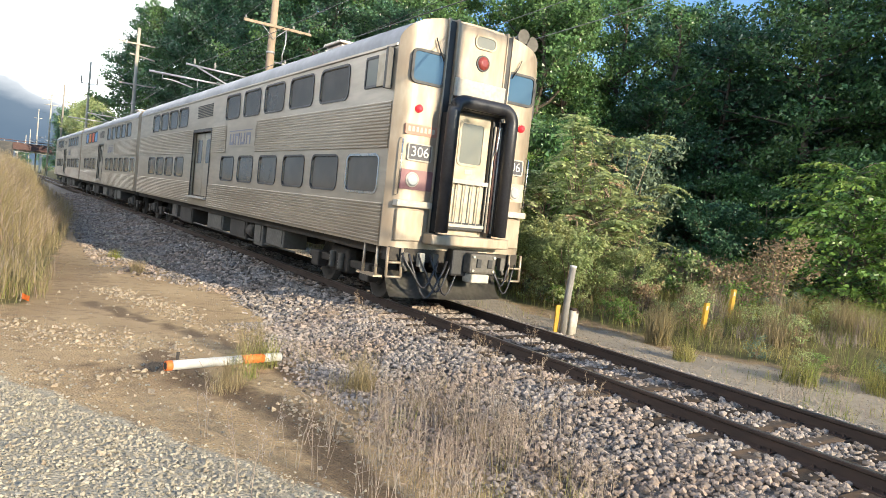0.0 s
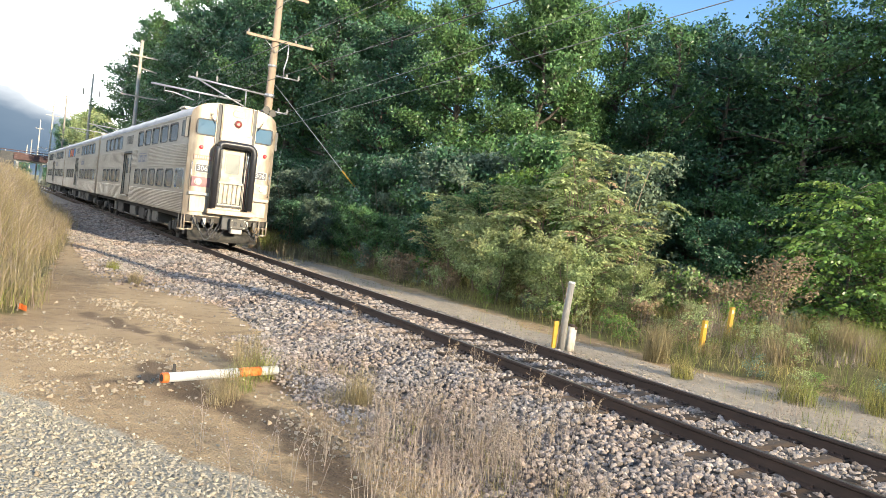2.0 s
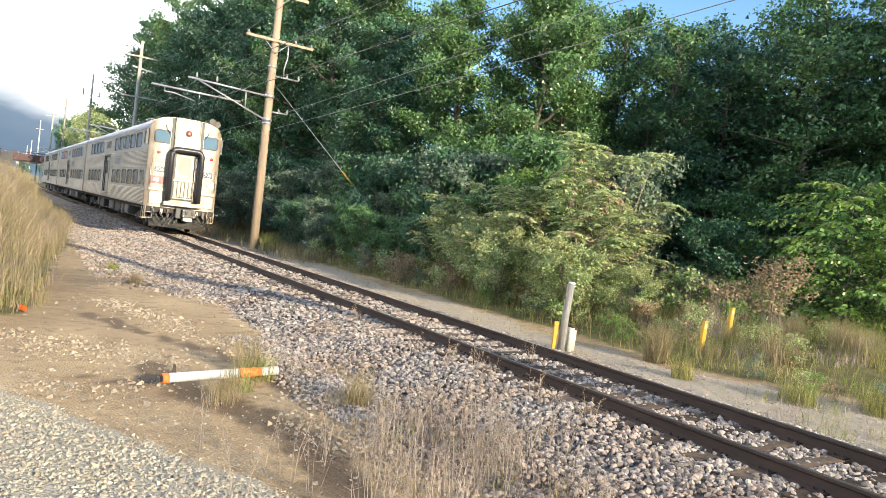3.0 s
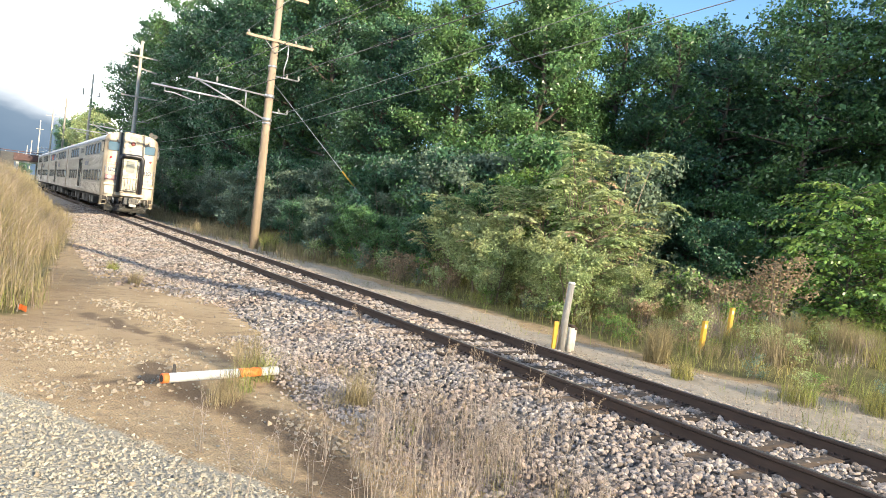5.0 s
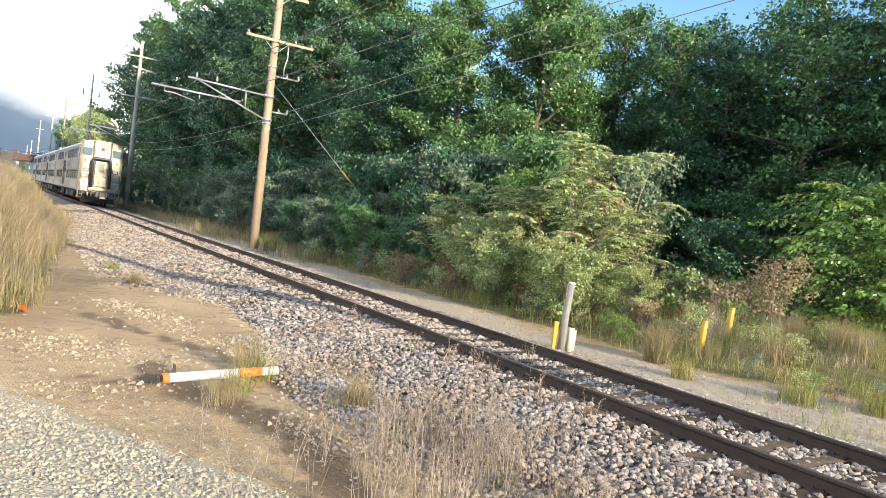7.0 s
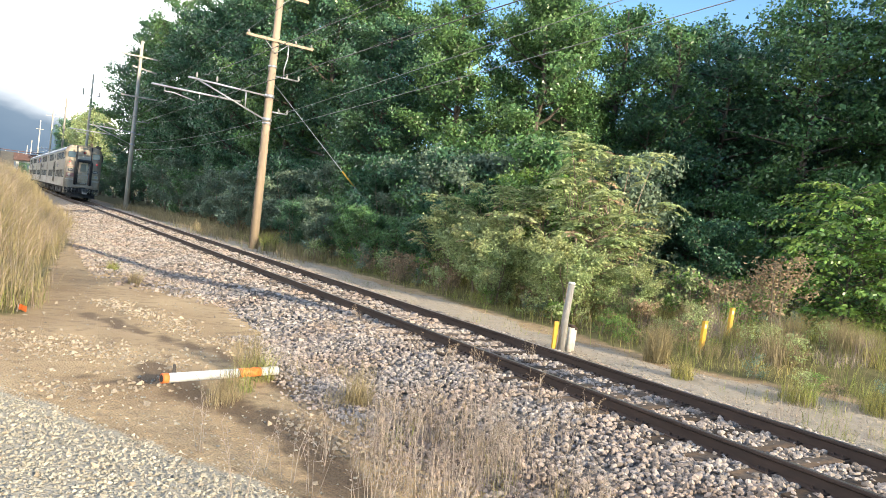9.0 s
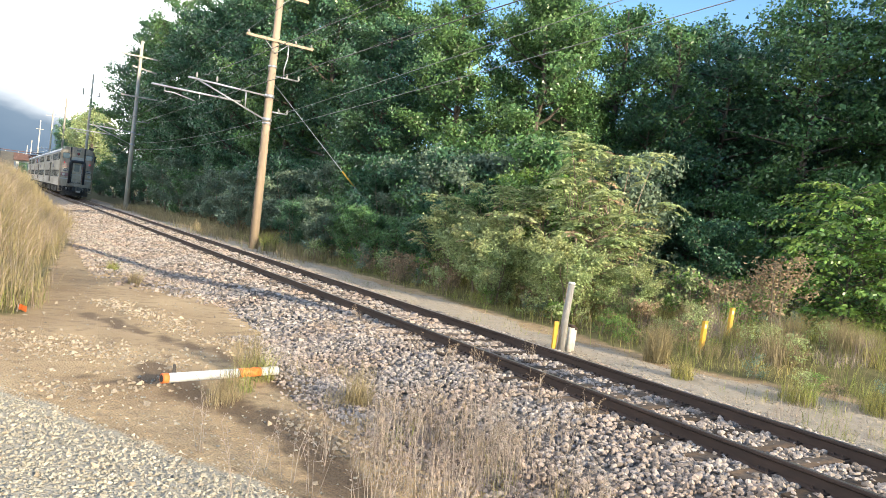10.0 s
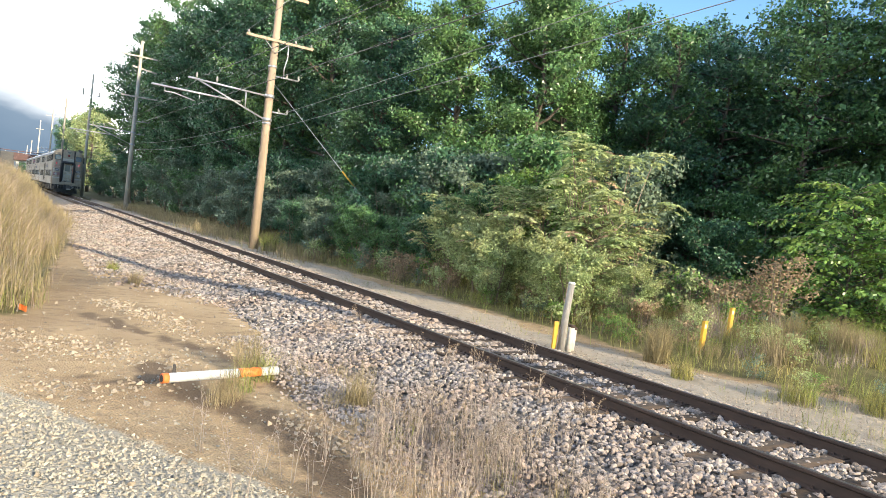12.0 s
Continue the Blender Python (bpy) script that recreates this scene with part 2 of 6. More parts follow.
def leaf_arrays(centres, size, droop=0.35, slim=0.5, spread=1.0, light=False):
    """Pointed leaves at the centres, turned outwards from the stem; light: plain three-cornered ones for big crowns."""
    n = len(centres)
    d = RNG.normal(size=(n, 3)) * (1, 1, 0.7) * spread
    d[:, 2] -= droop
    d = unit(d)
    out = unit(centres * (1, 1, 0) + 1e-4)
    up = unit(RNG.normal(size=(n, 3)) * 0.55 + (0, 0, 0.45) + out * 0.8)
    s = unit(np.cross(d, up))
    nn = np.cross(s, d)
    L = size * RNG.uniform(0.6, 1.25, (n, 1))
    t = centres + d * L * 0.5
    if light:
        v = np.stack([t, centres - d * L * 0.3 + s * L * slim * 0.62, centres - d * L * 0.42 - s * L * slim * 0.5], 1).reshape(-1, 3)
        return v, np.arange(n * 3).reshape(-1, 3)
    a = centres - d * L * 0.5
    l = centres + s * L * slim * 0.5 - nn * L * 0.1
    r = centres - s * L * slim * 0.5 - nn * L * 0.1
    v = np.stack([a, l, t, r], 1).reshape(-1, 3)
    i = np.arange(n)[:, None] * 4
    f = np.concatenate([i + (0, 1, 2), i + (0, 2, 3)], 1).reshape(-1, 3)
    return v, f


def blade_arrays(base, height, width, lean=0.3, curl=0.5):
    """Bent grass blades, three triangles each."""
    n = len(base)
    a = RNG.uniform(0, math.tau, n)
    s = np.stack([np.cos(a), np.sin(a), np.zeros(n)], 1)
    b = RNG.uniform(0, math.tau, n)
    k = RNG.normal(size=(n, 1)) * lean
    ld = np.stack([np.cos(b), np.sin(b), np.zeros(n)], 1) * k
    H = (height * RNG.uniform(0.55, 1.15, n))[:, None]
    w = width * RNG.uniform(0.6, 1.3, (n, 1))
    up = np.array((0, 0, 1.0))
    m = base + up * H * 0.55 + ld * H * 0.35
    t = base + up * H * (1 - 0.25 * np.abs(k) * curl) + ld * H * (0.6 + curl)
    v = np.stack([base - s * w / 2, base + s * w / 2, m - s * w * 0.4, m + s * w * 0.4, t], 1).reshape(-1, 3)
    i = np.arange(n)[:, None] * 5
    f = np.concatenate([i + (0, 1, 3), i + (0, 3, 2), i + (2, 3, 4)], 1).reshape(-1, 3)
    return v, f


def stone_arrays(centres, size):
    """Irregular angular stones of eight faces."""
    n = len(centres)
    octa = np.array([(1, 0, 0), (-1, 0, 0), (0, 1, 0), (0, -1, 0), (0, 0, 1), (0, 0, -1)], float) * 0.62
    v = octa[None] * RNG.uniform(0.7, 1.25, (n, 6, 3)) + RNG.normal(size=(n, 6, 3)) * 0.16
    a, b, c = RNG.uniform(0, math.tau, (3, n))
    x, y, z = v[..., 0], v[..., 1], v[..., 2]
    y, z = y * np.cos(b)[:, None] - z * np.sin(b)[:, None], y * np.sin(b)[:, None] + z * np.cos(b)[:, None]
    x, z = x * np.cos(c)[:, None] - z * np.sin(c)[:, None], x * np.sin(c)[:, None] + z * np.cos(c)[:, None]
    x, y = x * np.cos(a)[:, None] - y * np.sin(a)[:, None], x * np.sin(a)[:, None] + y * np.cos(a)[:, None]
    s = (size * RNG.uniform(0.6, 1.35, n))[:, None]
    v = np.stack([x * s, y * s, z * s * 0.8], -1) + centres[:, None]
    q = np.array([(0, 2, 4), (2, 1, 4), (1, 3, 4), (3, 0, 4), (2, 0, 5), (1, 2, 5), (3, 1, 5), (0, 3, 5)])
    f = (np.arange(n)[:, None, None] * 6 + q).reshape(-1, 3)
    return v.reshape(-1, 3), f


def round_arrays(centres, size):
    """Worn twenty-faced stones."""
    n = len(centres)
    p = (1 + 5 ** 0.5) / 2
    ico = np.array([(-1, p, 0), (1, p, 0), (-1, -p, 0), (1, -p, 0), (0, -1, p), (0, 1, p), (0, -1, -p), (0, 1, -p), (p, 0, -1), (p, 0, 1), (-p, 0, -1), (-p, 0, 1)]) / 1.902 * 0.5
    q = np.array([(0, 11, 5), (0, 5, 1), (0, 1, 7), (0, 7, 10), (0, 10, 11), (1, 5, 9), (5, 11, 4), (11, 10, 2), (10, 7, 6), (7, 1, 8), (3, 9, 4), (3, 4, 2), (3, 2, 6), (3, 6, 8), (3, 8, 9), (4, 9, 5), (2, 4, 11), (6, 2, 10), (8, 6, 7), (9, 8, 1)])
    v = ico[None] * RNG.uniform(0.65, 1.2, (n, 1, 3)) * (1, 1, 0.85) + RNG.normal(size=(n, 12, 3)) * 0.055
    a, b = RNG.uniform(0, math.tau, n), RNG.uniform(-0.7, 0.7, n)
    x, y, z = v[..., 0], v[..., 1], v[..., 2]
    y, z = y * np.cos(b)[:, None] - z * np.sin(b)[:, None], y * np.sin(b)[:, None] + z * np.cos(b)[:, None]
    x, y = x * np.cos(a)[:, None] - y * np.sin(a)[:, None], x * np.sin(a)[:, None] + y * np.cos(a)[:, None]
    sz = np.asarray(size)[:, None]
    v = np.stack([x * sz, y * sz, z * sz], -1) + centres[:, None]
    return v.reshape(-1, 3), (np.arange(n)[:, None, None] * 12 + q).reshape(-1, 3)


def block_arrays(centres, size):
    """Irregular eight-cornered stones."""
    n = len(centres)
    cube = np.array([(x, y, z) for x in (-1, 1) for y in (-1, 1) for z in (-1, 1)], float) * 0.5
    v = cube[None] * RNG.uniform(0.65, 1.25, (n, 1, 3)) + RNG.normal(size=(n, 8, 3)) * 0.14
    a, b = RNG.uniform(0, math.tau, n), RNG.uniform(-0.8, 0.8, n)
    x, y, z = v[..., 0], v[..., 1], v[..., 2]
    y, z = y * np.cos(b)[:, None] - z * np.sin(b)[:, None], y * np.sin(b)[:, None] + z * np.cos(b)[:, None]
    x, y = x * np.cos(a)[:, None] - y * np.sin(a)[:, None], x * np.sin(a)[:, None] + y * np.cos(a)[:, None]
    s = (size * RNG.uniform(0.55, 1.3, n))[:, None]
    v = np.stack([x * s, y * s, z * s * 0.8], -1) + centres[:, None]
    q = np.array([(0, 1, 3, 2), (4, 6, 7, 5), (0, 4, 5, 1), (2, 3, 7, 6), (0, 2, 6, 4), (1, 5, 7, 3)])
    return v.reshape(-1, 3), (np.arange(n)[:, None, None] * 8 + q).reshape(-1, 4)


# ---- ground ----
TRACK_X = 7.52


def smooth_step(v):
    v = np.clip(v, 0, 1)
    return v * v * (3 - 2 * v)


def apron(x, y):
    """How far inside the gravelled apron a place lies, in metres."""
    return 2.4 + (5.2 - y) * 0.51 - x + 0.25 * np.sin(x * 1.7 + y * 1.1)


def wobble(x, y):
    return 0.5 * np.sin(x * 0.9 + 1.3) * np.sin(y * 0.7) + 0.3 * np.sin(x * 2.3 + y * 1.9) + 0.2 * np.sin(x * 4.1 - y * 3.3)


def widen(y):
    """The service path broadens towards the crossing."""
    return 1.7 * smooth_step((8.5 - y) / 4)


# Dark streaks: wet rut soil, with shade of the tufts and post painted in.
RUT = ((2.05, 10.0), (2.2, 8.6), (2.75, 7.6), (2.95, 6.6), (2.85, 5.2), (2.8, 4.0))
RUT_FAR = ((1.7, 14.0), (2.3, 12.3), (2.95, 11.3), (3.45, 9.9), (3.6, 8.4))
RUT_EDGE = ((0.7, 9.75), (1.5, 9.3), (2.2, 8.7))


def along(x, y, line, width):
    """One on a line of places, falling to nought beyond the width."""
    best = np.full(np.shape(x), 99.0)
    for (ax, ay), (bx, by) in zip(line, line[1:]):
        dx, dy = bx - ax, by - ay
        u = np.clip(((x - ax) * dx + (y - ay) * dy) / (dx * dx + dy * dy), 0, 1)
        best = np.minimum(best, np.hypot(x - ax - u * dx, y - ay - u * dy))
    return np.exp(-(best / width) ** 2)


def ground_z(x, y):
    x, y = np.asarray(x, float), np.asarray(y, float)
    z = np.full(np.broadcast(x, y).shape, -0.5) + 0.03 * wobble(x, y)
    z = z + np.clip(apron(x, y) / 5.0, 0, 1.2) * 0.8
    z = z - 0.06 * np.exp(-((apron(x, y) + 0.9) / 0.5) ** 2)
    bank = smooth_step((1.0 + 0.075 * np.clip(y - 14, 0, 40) - x) / 2.6) * smooth_step((y - 12.0) / 8)
    z = z + bank * (1.95 + 0.12 * wobble(x * 0.7, y * 0.5))
    right = smooth_step((x - 9.0) / 1.0)
    z = z + right * 0.16
    z = z + smooth_step((x - 11.2 - 0.7 * widen(y)) / 4.0) * (0.45 + 0.1 * wobble(x, y))
    return z


def build_ground():
    xs = np.concatenate([[-3000, -1200, -400, -150, -70, -40, -25], np.arange(-16, 26, 0.3), np.arange(26, 60, 3), [80, 150, 400, 1200, 3000]])
    ys = np.concatenate([[-3000, -1000, -300, -100, -50, -25], np.arange(-12, 40, 0.3), np.arange(40, 110, 1.2), [120, 140, 170, 210, 300, 500, 1000, 3000]])
    X, Y = np.meshgrid(xs, ys, indexing="ij")
    Z = ground_z(X, Y)
    ny = len(ys)
    i = (np.arange(len(xs) - 1)[:, None] * ny + np.arange(ny - 1)).ravel()
    f = np.stack([i, i + ny, i + ny + 1, i + 1], 1)
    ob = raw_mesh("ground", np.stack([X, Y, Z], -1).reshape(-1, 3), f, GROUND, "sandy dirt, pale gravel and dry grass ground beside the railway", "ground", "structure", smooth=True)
    x, y = X.ravel(), Y.ravel()
    zones = {
        "gravel": smooth_step(apron(x, y) / 0.7 + 0.5),
        "damp_and_shade": np.maximum.reduce([along(x, y, RUT, 0.3), 0.85 * along(x, y, RUT_FAR, 0.24), 0.7 * along(x, y, RUT_EDGE, 0.2)]),
        "shoulder": smooth_step((x - 2.6 + 0.3 * wobble(x, y)) / 0.6) * smooth_step((y - 19 - 2 * (3.8 - x)) / 3) * smooth_step((6 - x) / 0.5),
        "path": smooth_step((x - 8.6) / 0.4) * smooth_step((11.6 + widen(y) - x + 0.3 * wobble(x, y)) / 0.7),
        "green": np.maximum(smooth_step((x - 11.3 - widen(y) + 0.3 * wobble(x, y)) / 0.9), smooth_step((1.0 + 0.12 * (y - 13.2) - x) / 0.8) * smooth_step((y - 13.0) / 1.0)),
    }
    for key, val in zones.items():
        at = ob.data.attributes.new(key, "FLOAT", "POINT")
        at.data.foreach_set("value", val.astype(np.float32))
    return ob


def ground_material():
    m = bpy.data.materials.new("ground_mix")
    m.use_nodes = True
    nt, n = m.node_tree, m.node_tree.nodes
    L = nt.links.new
    bsdf = n["Principled BSDF"]
    bsdf.inputs["Roughness"].default_value = 0.95
    bsdf.inputs["Specular IOR Level"].default_value = 0.2
    co = n.new("ShaderNodeTexCoord")

    def tex(scale, detail=4):
        t = n.new("ShaderNodeTexNoise")
        t.inputs["Scale"].default_value, t.inputs["Detail"].default_value = scale, detail
        L(co.outputs["Object"], t.inputs["Vector"])
        return t.outputs["Fac"]

    def ramp(fac, lo, hi):
        r = n.new("ShaderNodeMapRange")
        r.inputs[1].default_value, r.inputs[2].default_value = lo, hi
        L(fac, r.inputs[0])
        return r.outputs[0]

    def mix(fac, a, b):
        x = n.new("ShaderNodeMix")
        x.data_type = "RGBA"
        L(fac, x.inputs[0])
        for val, k in ((a, 6), (b, 7)):
            if hasattr(val, "links"):
                L(val, x.inputs[k])
            else:
                x.inputs[k].default_value = (*val, 1)
        return x.outputs[2]

    def zone(name):
        a = n.new("ShaderNodeAttribute")
        a.attribute_name = name
        s = n.new("ShaderNodeMath")
        s.operation = "ADD"
        L(a.outputs["Fac"], s.inputs[0])
        o = n.new("ShaderNodeMath")
        o.operation = "SUBTRACT"
        L(tex(2.2, 6), o.inputs[0])
        o.inputs[1].default_value = 0.5
        L(o.outputs[0], s.inputs[1])
        return ramp(s.outputs[0], 0.36, 0.64)
    big, mid, fine = tex(0.6), tex(5.0), tex(45.0)
    dirt = mix(ramp(big, 0.35, 0.65), (0.4, 0.29, 0.165), (0.29, 0.2, 0.11))
    dirt = mix(ramp(mid, 0.5, 0.75), dirt, (0.208, 0.144, 0.084))
    dirt = mix(ramp(fine, 0.55, 0.7), dirt, (0.36, 0.276, 0.18))
    # One brown covers both wet soil and the painted tuft and post shade.
    dirt = mix(zone("damp_and_shade"), dirt, (0.16, 0.11, 0.066))
    vor = n.new("ShaderNodeTexVoronoi")
    vor.inputs["Scale"].default_value = 34
    L(co.outputs["Object"], vor.inputs["Vector"])
    sep = n.new("ShaderNodeSeparateColor")
    L(vor.outputs["Color"], sep.inputs[0])
    grav = mix(sep.outputs[0], (0.4, 0.355, 0.27), (0.3, 0.265, 0.2))
    path = mix(ramp(mid, 0.4, 0.7), (0.35, 0.295, 0.22), (0.29, 0.24, 0.175))
    path = mix(ramp(fine, 0.5, 0.7), path, (0.344, 0.32, 0.288))
    grass = mix(ramp(mid, 0.35, 0.65), (0.176, 0.152, 0.064), (0.12, 0.104, 0.044))
    c = mix(zone("shoulder"), dirt, grav)
    c = mix(zone("gravel"), c, grav)
    c = mix(zone("path"), c, path)
    c = mix(zone("green"), c, grass)
    L(c, bsdf.inputs["Base Color"])
    b = n.new("ShaderNodeBump")
    b.inputs["Strength"].default_value, b.inputs["Distance"].default_value = 0.7, 0.03
    L(vor.outputs["Distance"], b.inputs["Height"])
    b2 = n.new("ShaderNodeBump")
    b2.inputs["Strength"].default_value, b2.inputs["Distance"].default_value = 0.5, 0.06
    L(mid, b2.inputs["Height"])
    L(b.outputs[0], b2.inputs["Normal"])
    L(b2.outputs[0], bsdf.inputs["Normal"])
    return m


GROUND = ground_material()
build_ground()


def build_clouds():
    """A far cloud bank: bright above, slate blue near the horizon."""
    m = bpy.data.materials.new("cloud_bank")
    m.use_nodes = True
    nt, n = m.node_tree, m.node_tree.nodes
    L = nt.links.new
    n.remove(n["Principled BSDF"])
    co, mp, noi = n.new("ShaderNodeTexCoord"), n.new("ShaderNodeMapping"), n.new("ShaderNodeTexNoise")
    mp.inputs["Scale"].default_value = (0.0022, 0.0022, 0.006)
    noi.inputs["Scale"].default_value, noi.inputs["Detail"].default_value = 1.0, 6
    L(co.outputs["Object"], mp.inputs["Vector"])
    L(mp.outputs[0], noi.inputs["Vector"])
    sep = n.new("ShaderNodeSeparateXYZ")
    L(co.outputs["Object"], sep.inputs[0])
    add = n.new("ShaderNodeMath")
    add.operation = "MULTIPLY_ADD"
    L(noi.outputs["Fac"], add.inputs[0])
    add.inputs[1].default_value = 220
    L(sep.outputs["Z"], add.inputs[2])
    slope = n.new("ShaderNodeMath")
    slope.operation = "MULTIPLY_ADD"
    L(sep.outputs["X"], slope.inputs[0])
    slope.inputs[1].default_value = 0.35
    L(add.outputs[0], slope.inputs[2])
    r = n.new("ShaderNodeValToRGB")
    mr = n.new("ShaderNodeMapRange")
    mr.inputs[1].default_value, mr.inputs[2].default_value = 0, 700
    L(slope.outputs[0], mr.inputs[0])
    L(mr.outputs[0], r.inputs[0])
    e = r.color_ramp.elements
    e[0].position, e[0].color = 0.1, (0.07, 0.095, 0.118, 1)
    e[1].position, e[1].color = 0.62, (0.96, 0.98, 1.0, 1)
    for pos, col in ((0.26, (0.031, 0.047, 0.067, 1)), (0.42, (0.046, 0.063, 0.083, 1)), (0.5, (0.16, 0.172, 0.184, 1))):
        x = e.new(pos)
        x.color = col
    em = n.new("ShaderNodeEmission")
    em.inputs["Strength"].default_value = 2.6
    L(r.outputs[0], em.inputs["Color"])
    L(em.outputs[0], n["Material Output"].inputs["Surface"])
    az = np.radians(np.linspace(-120, 17, 40))
    v = []
    for a in az:
        for z, rad in ((-60, 2600), (500, 2600), (1200, 2450), (1900, 2200)):
            v.append((rad * math.sin(a), rad * math.cos(a), z))
    f = [(i * 4 + k, i * 4 + 4 + k, i * 4 + 5 + k, i * 4 + 1 + k) for i in range(39) for k in range(3)]
    raw_mesh("backdrop_clouds", v, f, m, "bright white cloud bank above a slate blue horizon", "sky", "structure", smooth=True)


build_clouds()

# ---- railway track ----
GAUGE = 0.7525


def ballast_z(x, y):
    """Top of the ballast bed at a place."""
    d = np.asarray(x) - TRACK_X
    left = np.interp(-d, [0, 1.2, 1.55, 1.9, 3.5], [-0.185, -0.185, -0.21, -0.27, -0.62])
    rightside = np.interp(d, [0, 1.2, 1.4, 1.75, 2.4], [-0.185, -0.185, -0.19, -0.26, -0.6])
    return np.where(d < 0, left, rightside)


def build_track():
    xs = np.linspace(TRACK_X - 3.5, TRACK_X + 2.4, 30)
    ys = np.concatenate([np.arange(-60, 60, 0.4), np.arange(60, 420, 6)])
    X, Y = np.meshgrid(xs, ys, indexing="ij")
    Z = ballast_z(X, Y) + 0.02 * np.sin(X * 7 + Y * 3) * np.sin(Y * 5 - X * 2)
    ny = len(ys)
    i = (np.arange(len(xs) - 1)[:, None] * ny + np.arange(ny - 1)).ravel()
    raw_mesh("ballast_bed", np.stack([X, Y, Z], -1).reshape(-1, 3), np.stack([i, i + ny, i + ny + 1, i + 1], 1), STONE_BED_SHADE, "crushed stone ballast bed under the single track, darkened as shade between stones", "ballast", "structure", smooth=True)
    def bed_places(x, y):
        edge = RNG.random(len(x)) < np.interp(x, [TRACK_X - 3.4, TRACK_X - 2.8, 99], [0.3, 1, 1])
        on_tie = (np.abs(x - TRACK_X) < 1.32) & (np.abs((y + 0.265) % 0.53 - 0.265) < 0.14)
        under_rail = np.abs(np.abs(x - TRACK_X) - GAUGE) < 0.1
        keep = edge & ~(on_tie & (RNG.random(len(x)) < 0.85)) & ~under_rail
        return x[keep], y[keep]
    n = 24000
    x, y = bed_places(RNG.uniform(TRACK_X - 3.4, TRACK_X + 2.0, n), 2.0 + 9.0 * RNG.random(n) ** 1.15)
    size = RNG.uniform(0.042, 0.088, len(x)) * RNG.uniform(0.8, 1.1, len(x))
    v, f = round_arrays(np.stack([x, y, ballast_z(x, y) + size * RNG.uniform(0.1, 0.42, len(x))], 1), size)
    raw_mesh("ballast_stones", v, f, STONE, "loose pale grey crushed stones of the track bed", "gravel", "stuff")
    n = 27000
    x, y = bed_places(RNG.uniform(TRACK_X - 3.4, TRACK_X + 2.0, n), 10.8 + 56 * RNG.random(n) ** 1.8)
    v, f = block_arrays(np.stack([x, y, ballast_z(x, y) + 0.02], 1), RNG.uniform(0.04, 0.07, len(x)) + 0.0007 * y)
    raw_mesh("ballast_stones", v, f, STONE, "pale crushed stones of the track bed farther along", "gravel", "stuff")

    track = thing("railway_track", "single railway track with rusty rails on wooden ties", "railway track", kind="structure")
    prof = [(-0.07, -0.18), (0.07, -0.18), (0.07, -0.168), (0.012, -0.145), (0.012, -0.045), (0.036, -0.034), (0.036, -0.006), (0.028, 0), (-0.028, 0), (-0.036, -0.006), (-0.036, -0.034), (-0.012, -0.045), (-0.012, -0.145), (-0.07, -0.168)]
    for s in (-1, 1):
        bm = bmesh.new()
        a = [bm.verts.new((TRACK_X + s * GAUGE + u, -60, w)) for u, w in prof]
        b = [bm.verts.new((TRACK_X + s * GAUGE + u, 420, w)) for u, w in prof]
        for k in range(len(prof)):
            bm.faces.new((a[k], b[k], b[(k + 1) % len(prof)], a[(k + 1) % len(prof)]))
        bmesh.ops.recalc_face_normals(bm, faces=bm.faces)
        r = part("rail", bm, RAIL, track)
        box(bm := bmesh.new(), TRACK_X + s * GAUGE - 0.024, TRACK_X + s * GAUGE + 0.024, -60, 420, -0.004, 0.002)
        part("rail_head", bm, RAIL_TOP, r, "worn bright running surface")
    bm = box(bmesh.new(), -1.3, 1.3, -0.115, 0.115, -0.18, 0, 0.012)
    tie = part("tie", bm, TIE, track)
    bm = bmesh.new()
    for s in (-1, 1):
        box(bm, s * GAUGE - 0.16, s * GAUGE + 0.16, -0.09, 0.09, 0, 0.014)
        for u in (-0.1, 0.1):
            for w in (-0.05, 0.05):
                box(bm, s * GAUGE + u - 0.012, s * GAUGE + u + 0.012, w - 0.012, w + 0.012, 0.01, 0.04)
    pl = part("tie_plates", bm, RAIL, tie)
    tie.location = (TRACK_X, 0, -0.155)
    for k in range(1, 300):
        o = tie.copy()
        scene.collection.objects.link(o)
        o.location = (TRACK_X + random.uniform(-0.04, 0.04), 0.53 * (k - 15) if k > 15 else 0.53 * (k - 16), -0.158 + random.uniform(-0.008, 0.008))
        o.rotation_euler.z = random.uniform(-0.012, 0.012)
        if k < 90:
            q = pl.copy()
            scene.collection.objects.link(q)
            q.parent = o
    bm = bmesh.new()
    for k in range(400):
        y = 0.53 * (285 + k)
        box(bm, TRACK_X - 1.3, TRACK_X + 1.3, y - 0.115, y + 0.115, -0.33, -0.155)
    tagged(part("far_ties", bm, TIE, track), kind="stuff")


build_track()


